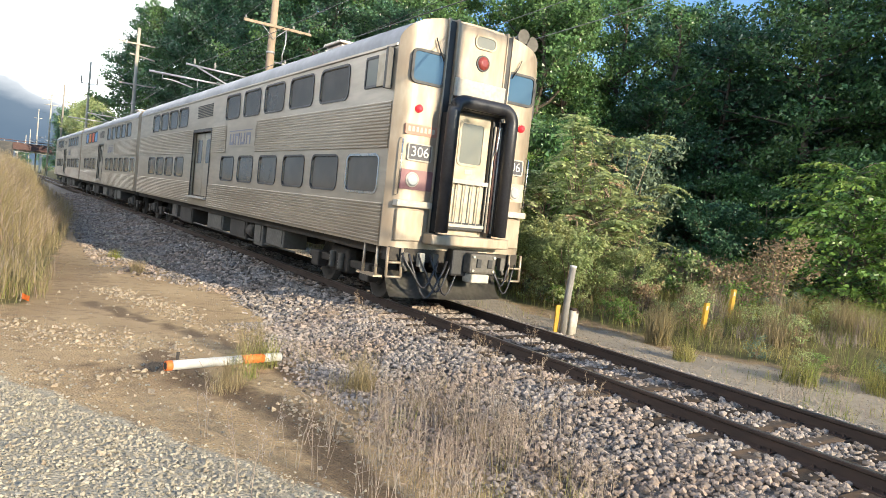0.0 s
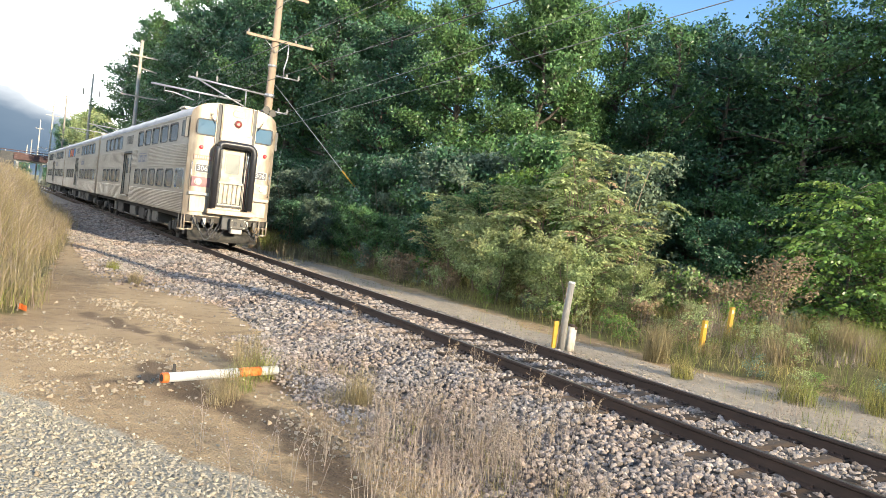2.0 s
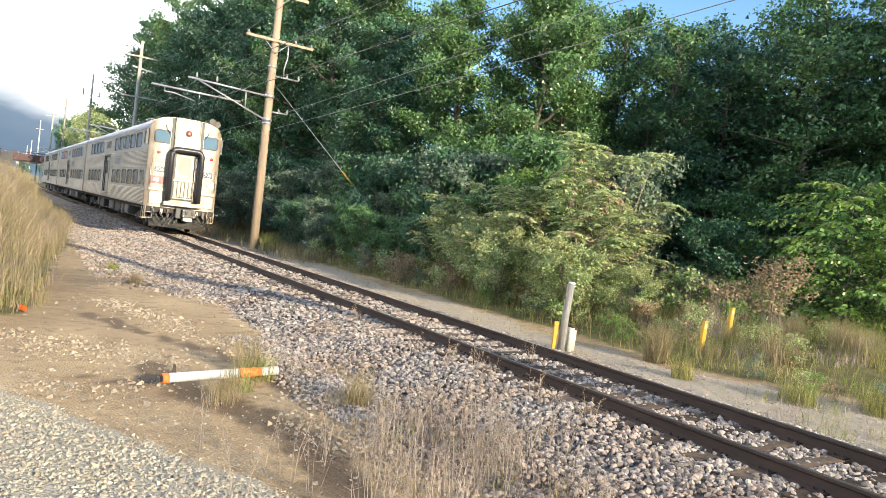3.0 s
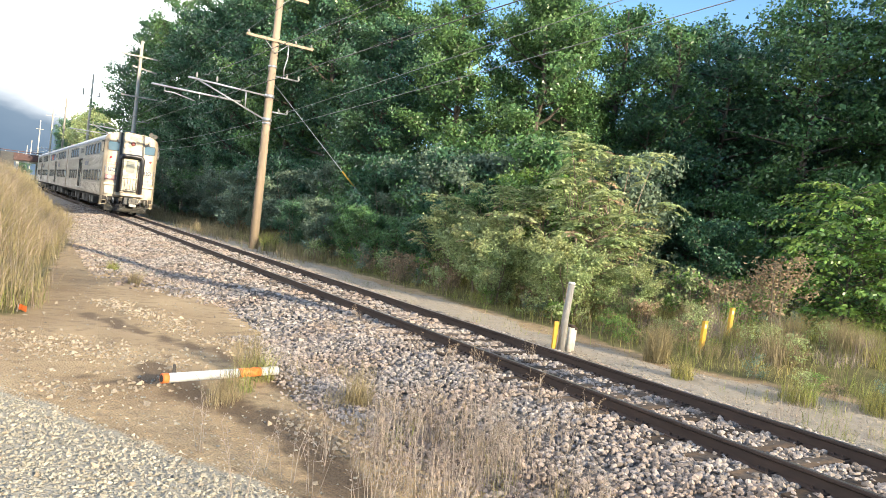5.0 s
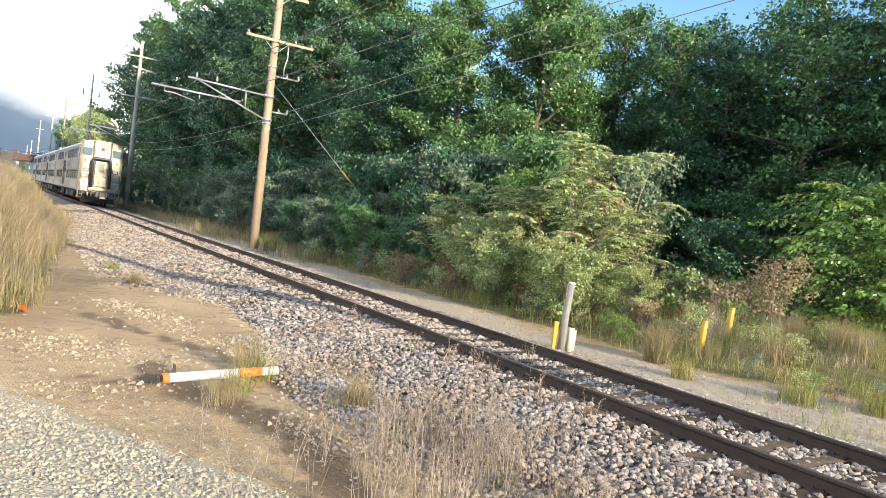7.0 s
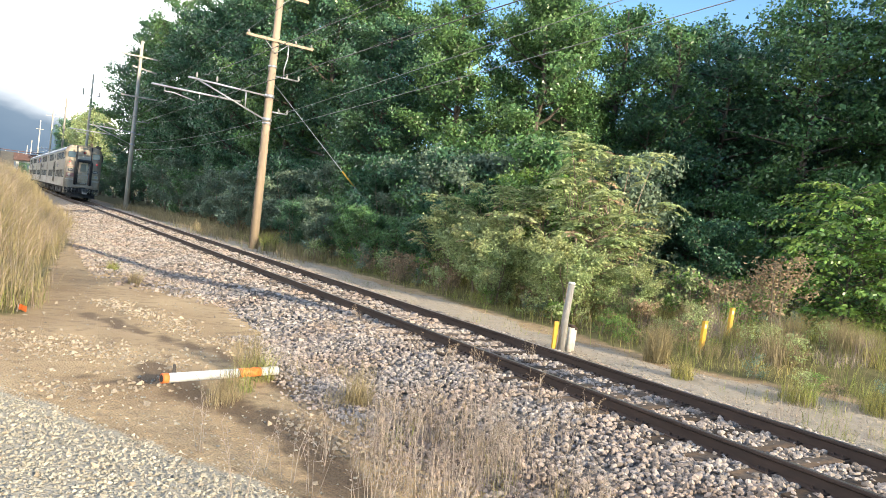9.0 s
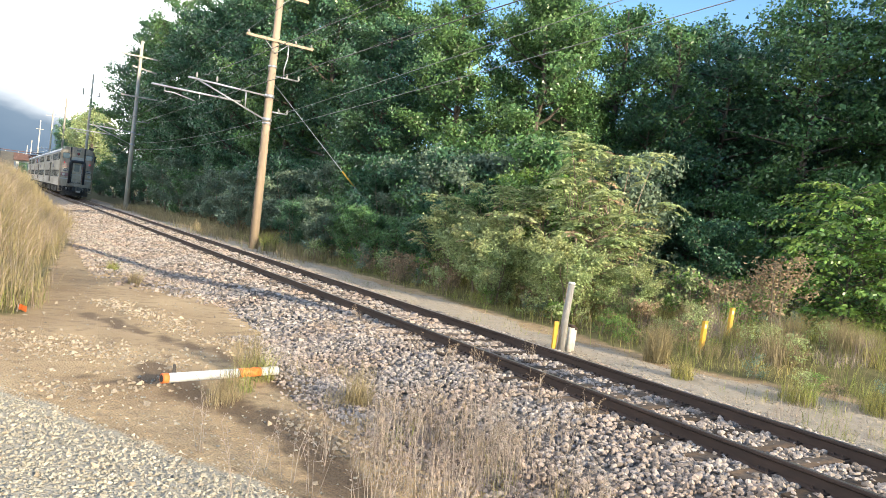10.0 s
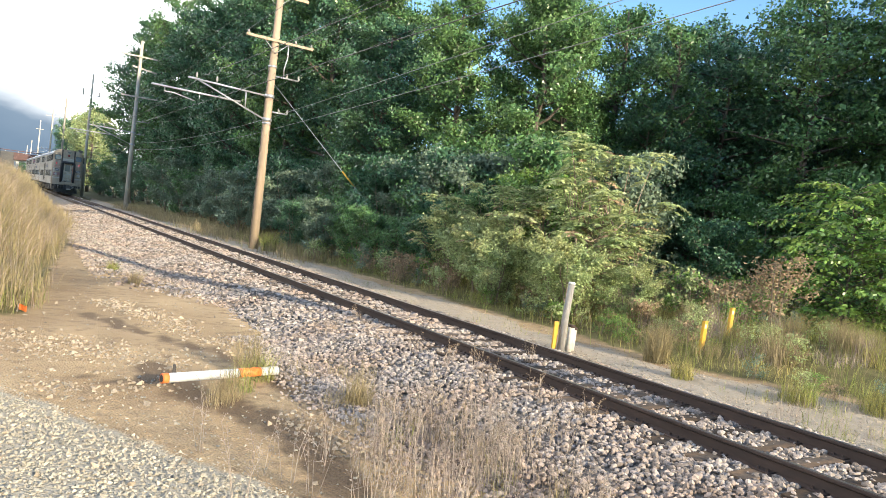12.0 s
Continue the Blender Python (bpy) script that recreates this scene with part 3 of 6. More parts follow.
def build_gravel():
    n = 36000
    x, y = RNG.uniform(-4.0, 3.2, n), 2.2 + 8.6 * RNG.random(n) ** 1.2
    s = apron(x, y)
    ok = (s > -0.15) | (RNG.random(n) < 0.06)
    x, y = x[ok], y[ok]
    ok = (x < 4.2)
    x, y = x[ok], y[ok]
    c = np.stack([x, y, ground_z(x, y) + 0.006], 1)
    v, f = stone_arrays(c, RNG.uniform(0.014, 0.033, len(x)))
    raw_mesh("apron_gravel", v, f, GRAVEL, "loose pale limestone gravel of the parking apron", "gravel", "stuff")
    n = 26000
    x, y = RNG.uniform(-0.6, 4.4, n), RNG.uniform(5, 26, n)
    streaks = along(x, y, ((-0.4, 12.4), (1.2, 11.2), (2.6, 10.2)), 0.5) + along(x, y, ((0.8, 9.15), (2.0, 8.9)), 0.28) + along(x, y, ((2.2, 15.5), (3.1, 12.6), (3.9, 10.4)), 0.35) + 0.8 * along(x, y, ((3.1, 7.2), (3.5, 5.6)), 0.25)
    keep = RNG.random(n) < np.clip(streaks * (0.8 + wobble(x * 1.3, y * 1.1)), 0.03, 1)
    x, y = x[keep], y[keep]
    c = np.stack([x, y, ground_z(x, y) + 0.006], 1)
    v, f = stone_arrays(c, RNG.uniform(0.018, 0.058, len(x)))
    raw_mesh("scattered_stones", v, f, DUSTY_STONE, "pale stones scattered over the sandy dirt", "gravel", "stuff")
    n = 7000
    x, y = RNG.uniform(3.0, 4.5, n), RNG.uniform(3.2, 12, n)
    ok = RNG.random(n) < smooth_step((x - 3.35 - 0.22 * wobble(x, y * 1.4)) / 0.7)
    x, y = x[ok], y[ok]
    c = np.stack([x, y, np.maximum(ground_z(x, y), ballast_z(x, y)) + 0.012], 1)
    v, f = round_arrays(c, RNG.uniform(0.035, 0.08, len(x)))
    raw_mesh("toe_stones", v, f, STONE, "pale crushed stones strewn over the dirt below the ballast", "gravel", "stuff")
    n = 9000
    x, y = RNG.uniform(2.4, 4.9, n), 15 + 50 * RNG.random(n) ** 1.4
    ok = (x > 2.2 + 0.035 * np.clip(y - 15, 0, 40)) & (RNG.random(n) < smooth_step((y - 15 - 2.2 * (3.9 - x)) / 5))
    x, y = x[ok], y[ok]
    c = np.stack([x, y, np.maximum(ground_z(x, y), ballast_z(x, y)) + 0.012], 1)
    v, f = stone_arrays(c, RNG.uniform(0.05, 0.1, len(x)))
    raw_mesh("shoulder_stones", v, f, STONE, "pale stones spread at the foot of the ballast", "gravel", "stuff")
    n = 6000
    y = 2 + 30 * RNG.random(n) ** 1.5
    x = 9.2 + RNG.random(n) * (2.4 + widen(y))
    c = np.stack([x, y, ground_z(x, y) + 0.004], 1)
    v, f = stone_arrays(c, RNG.uniform(0.012, 0.034, len(x)))
    raw_mesh("path_gravel", v, f, DUSTY_STONE, "fine pale gravel of the service path", "gravel", "stuff")


build_gravel()

# ---- the train ----
HALF = 1.62
SILL, EAVE, CROWN = 1.15, 4.78, 5.42
CAR_LEN = 25.9
UPPER = [(2.12, 3.58), (3.97, 5.42), (5.8, 7.25), (7.6, 9.03), (9.4, 10.8), (15.7, 17.15), (17.4, 18.85), (19.1, 20.55), (20.8, 22.25)]
LOWER = [(0.5, 1.87), (2.3, 3.68), (4.12, 5.48), (5.95, 7.3), (7.8, 9.15), (9.58, 10.92), (15.9, 17.3), (17.7, 19.1), (19.45, 20.85), (21.2, 22.6)]
DOOR = (12.3, 14.6)


def roof_outline(n=12):
    """Half-round roof profile from one eave to the other."""
    pts = [(-HALF, EAVE)]
    for k in range(1, 2 * n):
        a = math.pi * (1 - k / (2 * n))
        u, w = math.cos(a), math.sin(a)
        pts.append((HALF * math.copysign(abs(u) ** 0.78, u), EAVE + (CROWN - EAVE) * abs(w) ** 0.8))
    return pts + [(HALF, EAVE)]


def corner(u):
    """How far the rounded end wall falls back at u across the car."""
    return 0.2 * max(0.0, (abs(u) - 1.2) / (HALF - 1.2)) ** 2.4


def side_place(s, y, z):
    """Maps window-plane coordinates onto the side wall s."""
    return lambda u, v, d: (s * (HALF + d), y + u * -s, z + v)


def end_place(x, z, y=0.0):
    return lambda u, v, d: (x + u, y - d, z + v)


def build_car(name, label):
    car = thing(name, label, "rail car", "commuter train")
    y0, y1 = 0.0, CAR_LEN - 0.45
    wall_a, wall_b = y0 + 0.2, y1 - 0.2
    for s in (-1, 1):
        # side wall with real openings
        holes = [(a + 0.04, b - 0.04, 3.96, 4.61) for a, b in UPPER] + [(a + 0.04, b - 0.04, 2.11, 2.78) for a, b in LOWER] + [(DOOR[0], DOOR[1], 1.46, 3.65)]
        ys = sorted({wall_a, wall_b, *(h[0] for h in holes), *(h[1] for h in holes)})
        zs = sorted({SILL, EAVE, *(h[2] for h in holes), *(h[3] for h in holes)})
        bm = bmesh.new()
        for a, b in zip(ys, ys[1:]):
            for c, d in zip(zs, zs[1:]):
                if any(h[0] <= a and b <= h[1] and h[2] <= c and d <= h[3] for h in holes):
                    continue
                bm.faces.new([bm.verts.new((s * HALF, q, w)) for q, w in ((a, c), (b, c), (b, d), (a, d))])
        bmesh.ops.remove_doubles(bm, verts=bm.verts, dist=0.001)
        bmesh.ops.recalc_face_normals(bm, faces=bm.faces)
        ext = bmesh.ops.extrude_face_region(bm, geom=list(bm.faces))
        for v in ext["geom"]:
            if isinstance(v, bmesh.types.BMVert):
                v.co.x -= s * 0.07
        bmesh.ops.recalc_face_normals(bm, faces=bm.faces)
        part("side_wall", bm, STEEL, car)
        for z_lo, z_hi, spans in ((1.2, 2.0, ((0.24, DOOR[0] - 0.1), (DOOR[1] + 0.1, y1 - 0.24))), (2.92, 3.8, ((0.24, 7.7), (10.55, DOOR[0] - 0.1), (DOOR[1] + 0.1, y1 - 0.24)))):
            for a, b in spans:
                prof_z = []
                for k in range(int((z_hi - z_lo) / 0.062)):
                    z = z_lo + k * 0.062
                    prof_z += [(0.004, z), (0.026, z + 0.012), (0.026, z + 0.032), (0.004, z + 0.044)]
                bm = bmesh.new()
                left_, right_ = ([bm.verts.new((s * (HALF + o), q, w)) for o, w in prof_z] for q in (a, b))
                for k in range(len(prof_z) - 1):
                    bm.faces.new((left_[k], left_[k + 1], right_[k + 1], right_[k]))
                bmesh.ops.recalc_face_normals(bm, faces=bm.faces)
                part("fluted_panel", bm, STEEL, car, "horizontally fluted steel panel")
        for lst, z, h in ((UPPER, 4.285, 0.75), (LOWER, 2.445, 0.76)):
            for a, b in lst:
                yc, w = (a + b) / 2, b - a
                win = part("window", ring(bmesh.new(), side_place(s, yc, z), w + 0.03, h, 0.045, 0.014, 0.17), CHROME if a == LOWER[0][0] else TRIM, car, "dark-rimmed window with rounded corners" if a != LOWER[0][0] else "bright-rimmed window with rounded corners")
                part("pane", plate(bmesh.new(), side_place(s, yc, z), w - 0.05, h - 0.07, -0.03, -0.02, 0.13), GLASS, win)
        # sliding doors in their recess
        bm = bmesh.new()
        box(bm, *sorted((s * (HALF - 0.5), s * (HALF - 0.45))), DOOR[0] - 0.02, DOOR[1] + 0.02, 1.4, 3.7)
        part("vestibule", bm, UNDER, car)
        for a, b in ((DOOR[0] + 0.03, DOOR[0] + 1.13), (DOOR[0] + 1.17, DOOR[1] - 0.03)):
            bm = bmesh.new()
            box(bm, *sorted((s * (HALF - 0.14), s * (HALF - 0.1))), a, b, 1.48, 3.63, 0.01)
            leaf = part("sliding_door", bm, STEEL, car)
            part("pane", plate(bmesh.new(), side_place(s, (a + b) / 2, 3.0), (b - a) * 0.55, 0.8, -0.1, -0.092, 0.08), GLASS, leaf)
        bm = box(bmesh.new(), *sorted((s * (HALF + 0.0), s * (HALF + 0.1))), DOOR[0], DOOR[1], 1.38, 1.44, 0.01)
        part("door_step", bm, WHITE_IRON, car)
        bm = bmesh.new()
        for a, b, c, d in ((DOOR[0] - 0.06, DOOR[0], 1.4, 3.75), (DOOR[1], DOOR[1] + 0.06, 1.4, 3.75), (DOOR[0], DOOR[1], 3.65, 3.75)):
            box(bm, *sorted((s * (HALF - 0.02), s * (HALF + 0.02))), a, b, c, d)
        part("door_frame", bm, BLACK, car)
        bm = bmesh.new()
        for k in range(8):
            z = 4.14 + k * 0.055
            box(bm, *sorted((s * HALF, s * (HALF + 0.02))), 12.34, 14.25, z, z + 0.022)
        part("louvre", bm, TRIM, car, "dark louvred vent")
        bm = plate(bmesh.new(), side_place(s, 9.12, 3.36), 2.7, 0.56, 0.0, 0.012, 0.03)
        sign = part("name_panel", bm, STEEL, car)
        bm = bmesh.new()
        box(bm, *sorted((s * (HALF + 0.012), s * (HALF + 0.016))), 8.05, 10.2, 3.53, 3.56)
        for k in range(4):
            a = 8.15 + k * 0.52
            for q in ((a, a + 0.1, 3.14, 3.47), (a + 0.3, a + 0.4, 3.14, 3.47), (a + 0.1, a + 0.3, 3.14 if k % 2 else 3.39, 3.22 if k % 2 else 3.47)):
                box(bm, *sorted((s * (HALF + 0.012), s * (HALF + 0.017 + 0.001 * k))), *q)
        part("lettering_bars", bm, BLUE_GREY, sign, "faded blue lettering shapes")
    # roof
    prof = roof_outline()
    bm = bmesh.new()
    rings = [[bm.verts.new((u, q, w)) for u, w in prof] for q in (0.3, 8.0, 16.0, y1 - 0.3)]
    rings.insert(0, [bm.verts.new((u, corner(u), w)) for u, w in prof])
    rings.append([bm.verts.new((u, y1 - corner(u), w)) for u, w in prof])
    for a, b in zip(rings, rings[1:]):
        for k in range(len(prof) - 1):
            f = bm.faces.new((a[k], a[k + 1], b[k + 1], b[k]))
            f.smooth = True
    bmesh.ops.recalc_face_normals(bm, faces=bm.faces)
    part("roof", bm, ROOF, car)
    bm = bmesh.new()
    for s in (-1, 1):
        box(bm, *sorted((s * (HALF - 0.01), s * (HALF + 0.025))), 0.22, y1 - 0.22, EAVE - 0.03, EAVE + 0.015)
    part("rain_gutter", bm, STEEL, car)
    bm = box(bmesh.new(), -1.0, 0.05, 4.1, 4.95, 5.0, 5.47, 0.03)
    box(bm, -1.06, 0.11, 4.04, 5.01, 5.475, 5.54, 0.012)
    part("roof_unit", bm, STEEL, car, "boxy roof ventilator")
    bm = box(bmesh.new(), -0.6, 0.6, 11.5, 14.5, 5.3, 5.55, 0.05)
    part("roof_unit", bm, STEEL, car)
    # ends
    for q, sgn in ((0.0, -1), (y1, 1)):
        bm = bmesh.new()
        cols = []
        for u, w in prof:
            d = q - sgn * corner(u)
            cols.append([bm.verts.new((u, d, SILL + (w - SILL) * k / 3)) for k in range(4)])
        for a, b in zip(cols, cols[1:]):
            for k in range(3):
                bm.faces.new((a[k], b[k], b[k + 1], a[k + 1])).smooth = True
        bmesh.ops.recalc_face_normals(bm, faces=bm.faces)
        part("end_wall", bm, STEEL_END, car)
    # floor and underframe
    part("underframe", box(bmesh.new(), -1.45, 1.45, 0.1, y1 - 0.1, 0.98, 1.2, 0.02), UNDER, car)
    for s in (-1, 1):
        for a, b, z, mat, nm in ((5.6, 6.9, 0.52, UNDER_LIGHT, "equipment_box"), (7.2, 7.9, 0.4, UNDER_LIGHT, "equipment_box"), (8.6, 10.2, 0.45, UNDER, "battery_box"), (11.0, 12.8, 0.5, UNDER_LIGHT, "equipment_box"), (14.9, 16.8, 0.42, UNDER, "compressor_box"), (17.4, 18.2, 0.5, UNDER_LIGHT, "equipment_box")):
            bm = box(bmesh.new(), *sorted((s * 0.75, s * 1.38)), a, b, z, 1.05, 0.03)
            box(bm, *sorted((s * 1.38, s * 1.4)), a + 0.1, b - 0.1, z + 0.1, 0.95)
            part(nm, bm, mat, car)
        bm = tube(bmesh.new(), [(s * 1.2, 8.0, 0.75), (s * 1.2, 8.5, 0.75)], 0.22, 12)
        part("air_tank", bm, UNDER, car)
        bm = bmesh.new()
        tube(bm, [(s * 1.3, 5.0, 0.5), (s * 1.3, 12, 0.46), (s * 1.3, 20.0, 0.5)], 0.025, 6)
        part("brake_pipe", bm, UNDER_LIGHT, car)
    for base in (2.75, CAR_LEN - 3.2):
        bm = bmesh.new()
        for s in (-1, 1):
            box(bm, *sorted((s * 0.98, s * 1.12)), base - 1.75, base + 1.75, 0.5, 0.66, 0.03)
            box(bm, *sorted((s * 0.95, s * 1.18)), base - 0.45, base + 0.45, 0.36, 0.9, 0.05)
            for d in (-1.25, 1.25):
                box(bm, *sorted((s * 0.96, s * 1.2)), base + d - 0.2, base + d + 0.2, 0.32, 0.68, 0.04)
        box(bm, -1.0, 1.0, base - 0.25, base + 0.25, 0.5, 0.85, 0.04)
        truck = part("truck_frame", bm, UNDER, car, "grimy cast wheel truck")
        for s in (-1, 1):
            for d in (-0.22, 0.22):
                pts = [(s * 1.22, base + d, 0.42 + k * 0.035) for k in range(11)]
                part("spring", tube(bmesh.new(), pts, [0.09 if k % 2 else 0.07 for k in range(11)], 8), UNDER_LIGHT, truck)
        for d in (-1.25, 1.25):
            bm = tube(bmesh.new(), [(-1.05, 0, 0), (1.05, 0, 0)], 0.09, 10)
            ax = part("axle", bm, UNDER, car)
            ax.location = (0, base + d, 0.46)
            AXLES.append((car, ax, base + d))
            for s in (-1, 1):
                bm = tube(bmesh.new(), [(s * 0.69, 0, 0), (s * 0.72, 0, 0), (s * 0.73, 0, 0), (s * 0.83, 0, 0)], [0.49, 0.49, 0.46, 0.455], 28)
                w = part("wheel", bm, UNDER, ax)
                part("hub", tube(bmesh.new(), [(s * 0.83, 0, 0), (s * 0.9, 0, 0)], [0.2, 0.16], 12), UNDER_LIGHT, w)
    return car


def text_mesh(body, size, depth=0.004):
    """A flat word as a bmesh, centred, in the x-z plane, facing -y."""
    cu = bpy.data.curves.new("word", "FONT")
    cu.body, cu.size, cu.extrude, cu.align_x, cu.align_y = body, size, depth, "CENTER", "CENTER"
    cu.resolution_u = 3
    ob = bpy.data.objects.new("word", cu)
    scene.collection.objects.link(ob)
    bpy.context.view_layer.update()
    me = ob.to_mesh()
    bm = bmesh.new()
    bm.from_mesh(me)
    ob.to_mesh_clear()
    bpy.data.objects.remove(ob)
    bpy.data.curves.remove(cu)
    bm.transform(Matrix.Rotation(radians(90), 4, "X"))
    return bm


def dress_rear(car):
    """The rear end of the last car: windows, gangway, lamps, coupler and plough."""
    for s in (-1, 1):
        win = part("end_window", ring(bmesh.new(), end_place(s * 1.07, 4.43), 0.74, 0.62, 0.05, 0.025, 0.13), TRIM, car, "rounded rear cab window")
        part("pane", plate(bmesh.new(), end_place(s * 1.07, 4.43), 0.66, 0.54, 0.0, 0.008, 0.1), GLASS_END, win)
        bm = tube(bmesh.new(), [(s * 1.0, -0.05, 4.98), (s * 0.95, -0.06, 4.85), (s * 0.8, -0.05, 4.6)], 0.012, 6)
        part("wiper", bm, BLACK, win)
        # dark channels beside the centre panel: solid black strips paint their recess shade
        bm = box(bmesh.new(), s * 0.66 - 0.07, s * 0.66 + 0.07, -0.035, 0.02, 1.3, 5.36, 0.01)
        ch = part("channel", bm, BLACK, car, "black strip that paints the shade of a vertical channel")
        bm = bmesh.new()
        for e in (-0.085, 0.085):
            box(bm, s * 0.66 + e - 0.015, s * 0.66 + e + 0.015, -0.1 if e * s < 0 else -0.05, 0.0, 1.3, 5.4, 0.004)
        part("flange", bm, STEEL_END, ch)
        part("marker_lamp", tube(bmesh.new(), [(s * 1.2, 0.03, 3.68), (s * 1.2, -0.05, 3.68), (s * 1.2, -0.08, 3.68)], [0.075, 0.07, 0.03], 14), RED_LENS, car, "lit red marker lamp")
        if s < 0:
            band = part("band", plate(bmesh.new(), end_place(s * 1.1, 3.3), 0.66, 0.19, -0.06, 0.012, 0.02), RED_PANEL, car, "faded red band")
            for k in range(7):
                part("lettering_bar", box(bmesh.new(), -1.38 + k * 0.085, -1.33 + k * 0.085, -0.016, -0.012, 3.26, 3.35), WHITE_IRON, band)
        num = part("number_plate", plate(bmesh.new(), end_place(s * 1.09, 2.9), 0.48, 0.28, 0, 0.02, 0.03), NUMBER_PLATE, car, "dark plate with white number 306")
        bm = text_mesh("306", 0.26)
        bm.transform(Matrix.Translation((s * 1.09, -0.024, 2.9)))
        part("number", bm, WHITE, num, "white number 306")
        part("plate_rim", ring(bmesh.new(), end_place(s * 1.09, 2.9), 0.52, 0.32, 0.025, 0.028, 0.04), WHITE_IRON, num)
        hp = part("headlight_panel", plate(bmesh.new(), end_place(s * 1.1, 2.4), 0.66, 0.36, -0.06, 0.014, 0.02), MAROON if s < 0 else CREAM, car, "maroon headlight panel" if s < 0 else "worn cream headlight panel")
        part("headlight", tube(bmesh.new(), [(s * 1.2, 0, 2.4), (s * 1.2, -0.05, 2.4), (s * 1.2, -0.07, 2.4)], [0.115, 0.115, 0.09], 18), LENS, hp)
        part("headlight_rim", tube(bmesh.new(), [(s * 1.2, -0.0, 2.4), (s * 1.2, -0.04, 2.4)], [0.14, 0.135], 18), WHITE_IRON, hp)
        part("grab_ledge", box(bmesh.new(), *sorted((s * 0.76, s * 1.5)), -0.1, 0.08, 1.9, 2.02, 0.015), WHITE_IRON, car, "pale steel ledge")
        part("lower_panel", box(bmesh.new(), *sorted((s * 0.78, s * 1.44)), -0.03, 0.06, 1.28, 1.86, 0.02), STEEL_END, car)
        bm = bmesh.new()
        for dx in (0.0, 0.3):
            tube(bm, [(s * (1.25 + dx), -0.03, 1.15), (s * (1.25 + dx), -0.04, 0.62)], 0.028, 6)
        for z in (0.62, 0.88):
            tube(bm, [(s * 1.25, -0.04, z), (s * 1.55, -0.04, z)], 0.024, 6)
        part("corner_step", bm, STEEL_END, car, "dusty tan ladder step at the corner")
        bm = bmesh.new()
        for dy in (0.35, 0.85):
            tube(bm, [(s * 1.55, dy, 1.15), (s * 1.56, dy, 0.58)], 0.03, 6)
        box(bm, *sorted((s * 1.42, s * 1.6)), 0.33, 0.87, 0.56, 0.6)
        part("side_step", bm, STEEL_END, car, "dusty tan sill step")
        bm = tube(bmesh.new(), [(s * 1.47, 0.06, 2.1), (s * 1.47, -0.03, 2.12), (s * 1.47, -0.03, 3.1), (s * 1.47, 0.06, 3.12)], 0.012, 6)
        part("grab_iron", bm, CHROME, car)
        cw = part("cab_window_shade", box(bmesh.new(), *sorted((s * HALF, s * (HALF + 0.14))), 0.32, 0.4, 3.98, 4.72, 0.01), BLACK, car)
        bm = ring(bmesh.new(), side_place(s, 0.98, 4.36), 0.86, 0.6, 0.05, 0.02, 0.05)
        w = part("cab_window", bm, TRIM, car, "side cab window beside an open cream shutter")
        part("pane", plate(bmesh.new(), side_place(s, 1.1, 4.36), 0.5, 0.5, 0.0, 0.008, 0.03), GLASS_DOOR, w)
        part("shutter", box(bmesh.new(), *sorted((s * (HALF + 0.005), s * (HALF + 0.04))), 0.5, 0.86, 4.06, 4.66, 0.01), CREAM, w)
    # centre panel above the gangway
    cp = part("centre_panel", box(bmesh.new(), -0.56, 0.56, -0.1, 0.0, 4.08, 5.36, 0.03), STEEL_END, car)
    hood = part("hood", box(bmesh.new(), -0.57, 0.6, -0.16, -0.1, 4.02, 4.36, 0.02), WHITE_IRON, cp)
    sg = part("roof_sign", plate(bmesh.new(), end_place(0.05, 5.1, -0.1), 0.44, 0.2, 0, 0.015, 0.09), GLASS_DOOR, cp)
    part("sign_rim", ring(bmesh.new(), end_place(0.05, 5.1, -0.1), 0.5, 0.26, 0.03, 0.025, 0.11), CREAM, sg)
    lp = part("top_lamp", tube(bmesh.new(), [(0.03, -0.1, 4.72), (0.03, -0.14, 4.72), (0.03, -0.17, 4.72)], [0.13, 0.12, 0.06], 18), RED_DULL, cp, "dull red roof lamp")
    part("lamp_rim", tube(bmesh.new(), [(0.03, -0.1, 4.72), (0.03, -0.125, 4.72)], [0.155, 0.15], 18), TRIM, lp)
    # gangway door
    fr = part("door_frame", ring(bmesh.new(), end_place(0, 2.72), 1.12, 2.3, 0.14, 0.12, 0.06), BLACK, car)
    dr = part("end_door", box(bmesh.new(), -0.42, 0.42, -0.05, 0.01, 1.6, 3.78, 0.01), CREAM, car, "worn cream gangway door")
    part("pane", plate(bmesh.new(), end_place(0, 3.2, -0.05), 0.52, 0.76, 0, 0.008, 0.08), GLASS_DOOR, dr)
    part("pane_rim", ring(bmesh.new(), end_place(0, 3.2, -0.05), 0.6, 0.84, 0.045, 0.018, 0.1), CREAM, dr)
    part("number_tag", plate(bmesh.new(), end_place(0, 2.68, -0.05), 0.18, 0.08, 0, 0.008, 0.01), WHITE_IRON, dr)
    gate = part("safety_gate", box(bmesh.new(), -0.46, 0.46, -0.14, -0.1, 2.44, 2.52, 0.005), WHITE_IRON, car, "folding cream gate across the gangway")
    for k in range(6):
        x = -0.42 + k * 0.168
        part("bar", tube(bmesh.new(), [(x, -0.12, 1.62), (x + 0.01, -0.12, 2.46)], 0.014, 6), WHITE_IRON, gate)
    part("gate_rail", box(bmesh.new(), -0.46, 0.46, -0.14, -0.1, 1.62, 1.68, 0.005), WHITE_IRON, gate)
    for x in (0.46, 0.53, 0.6):
        part("folded_gate_bar", tube(bmesh.new(), [(x, -0.16, 1.55), (x, -0.16, 3.6)], 0.022, 8), WHITE_IRON if x != 0.53 else RED_PANEL, gate)
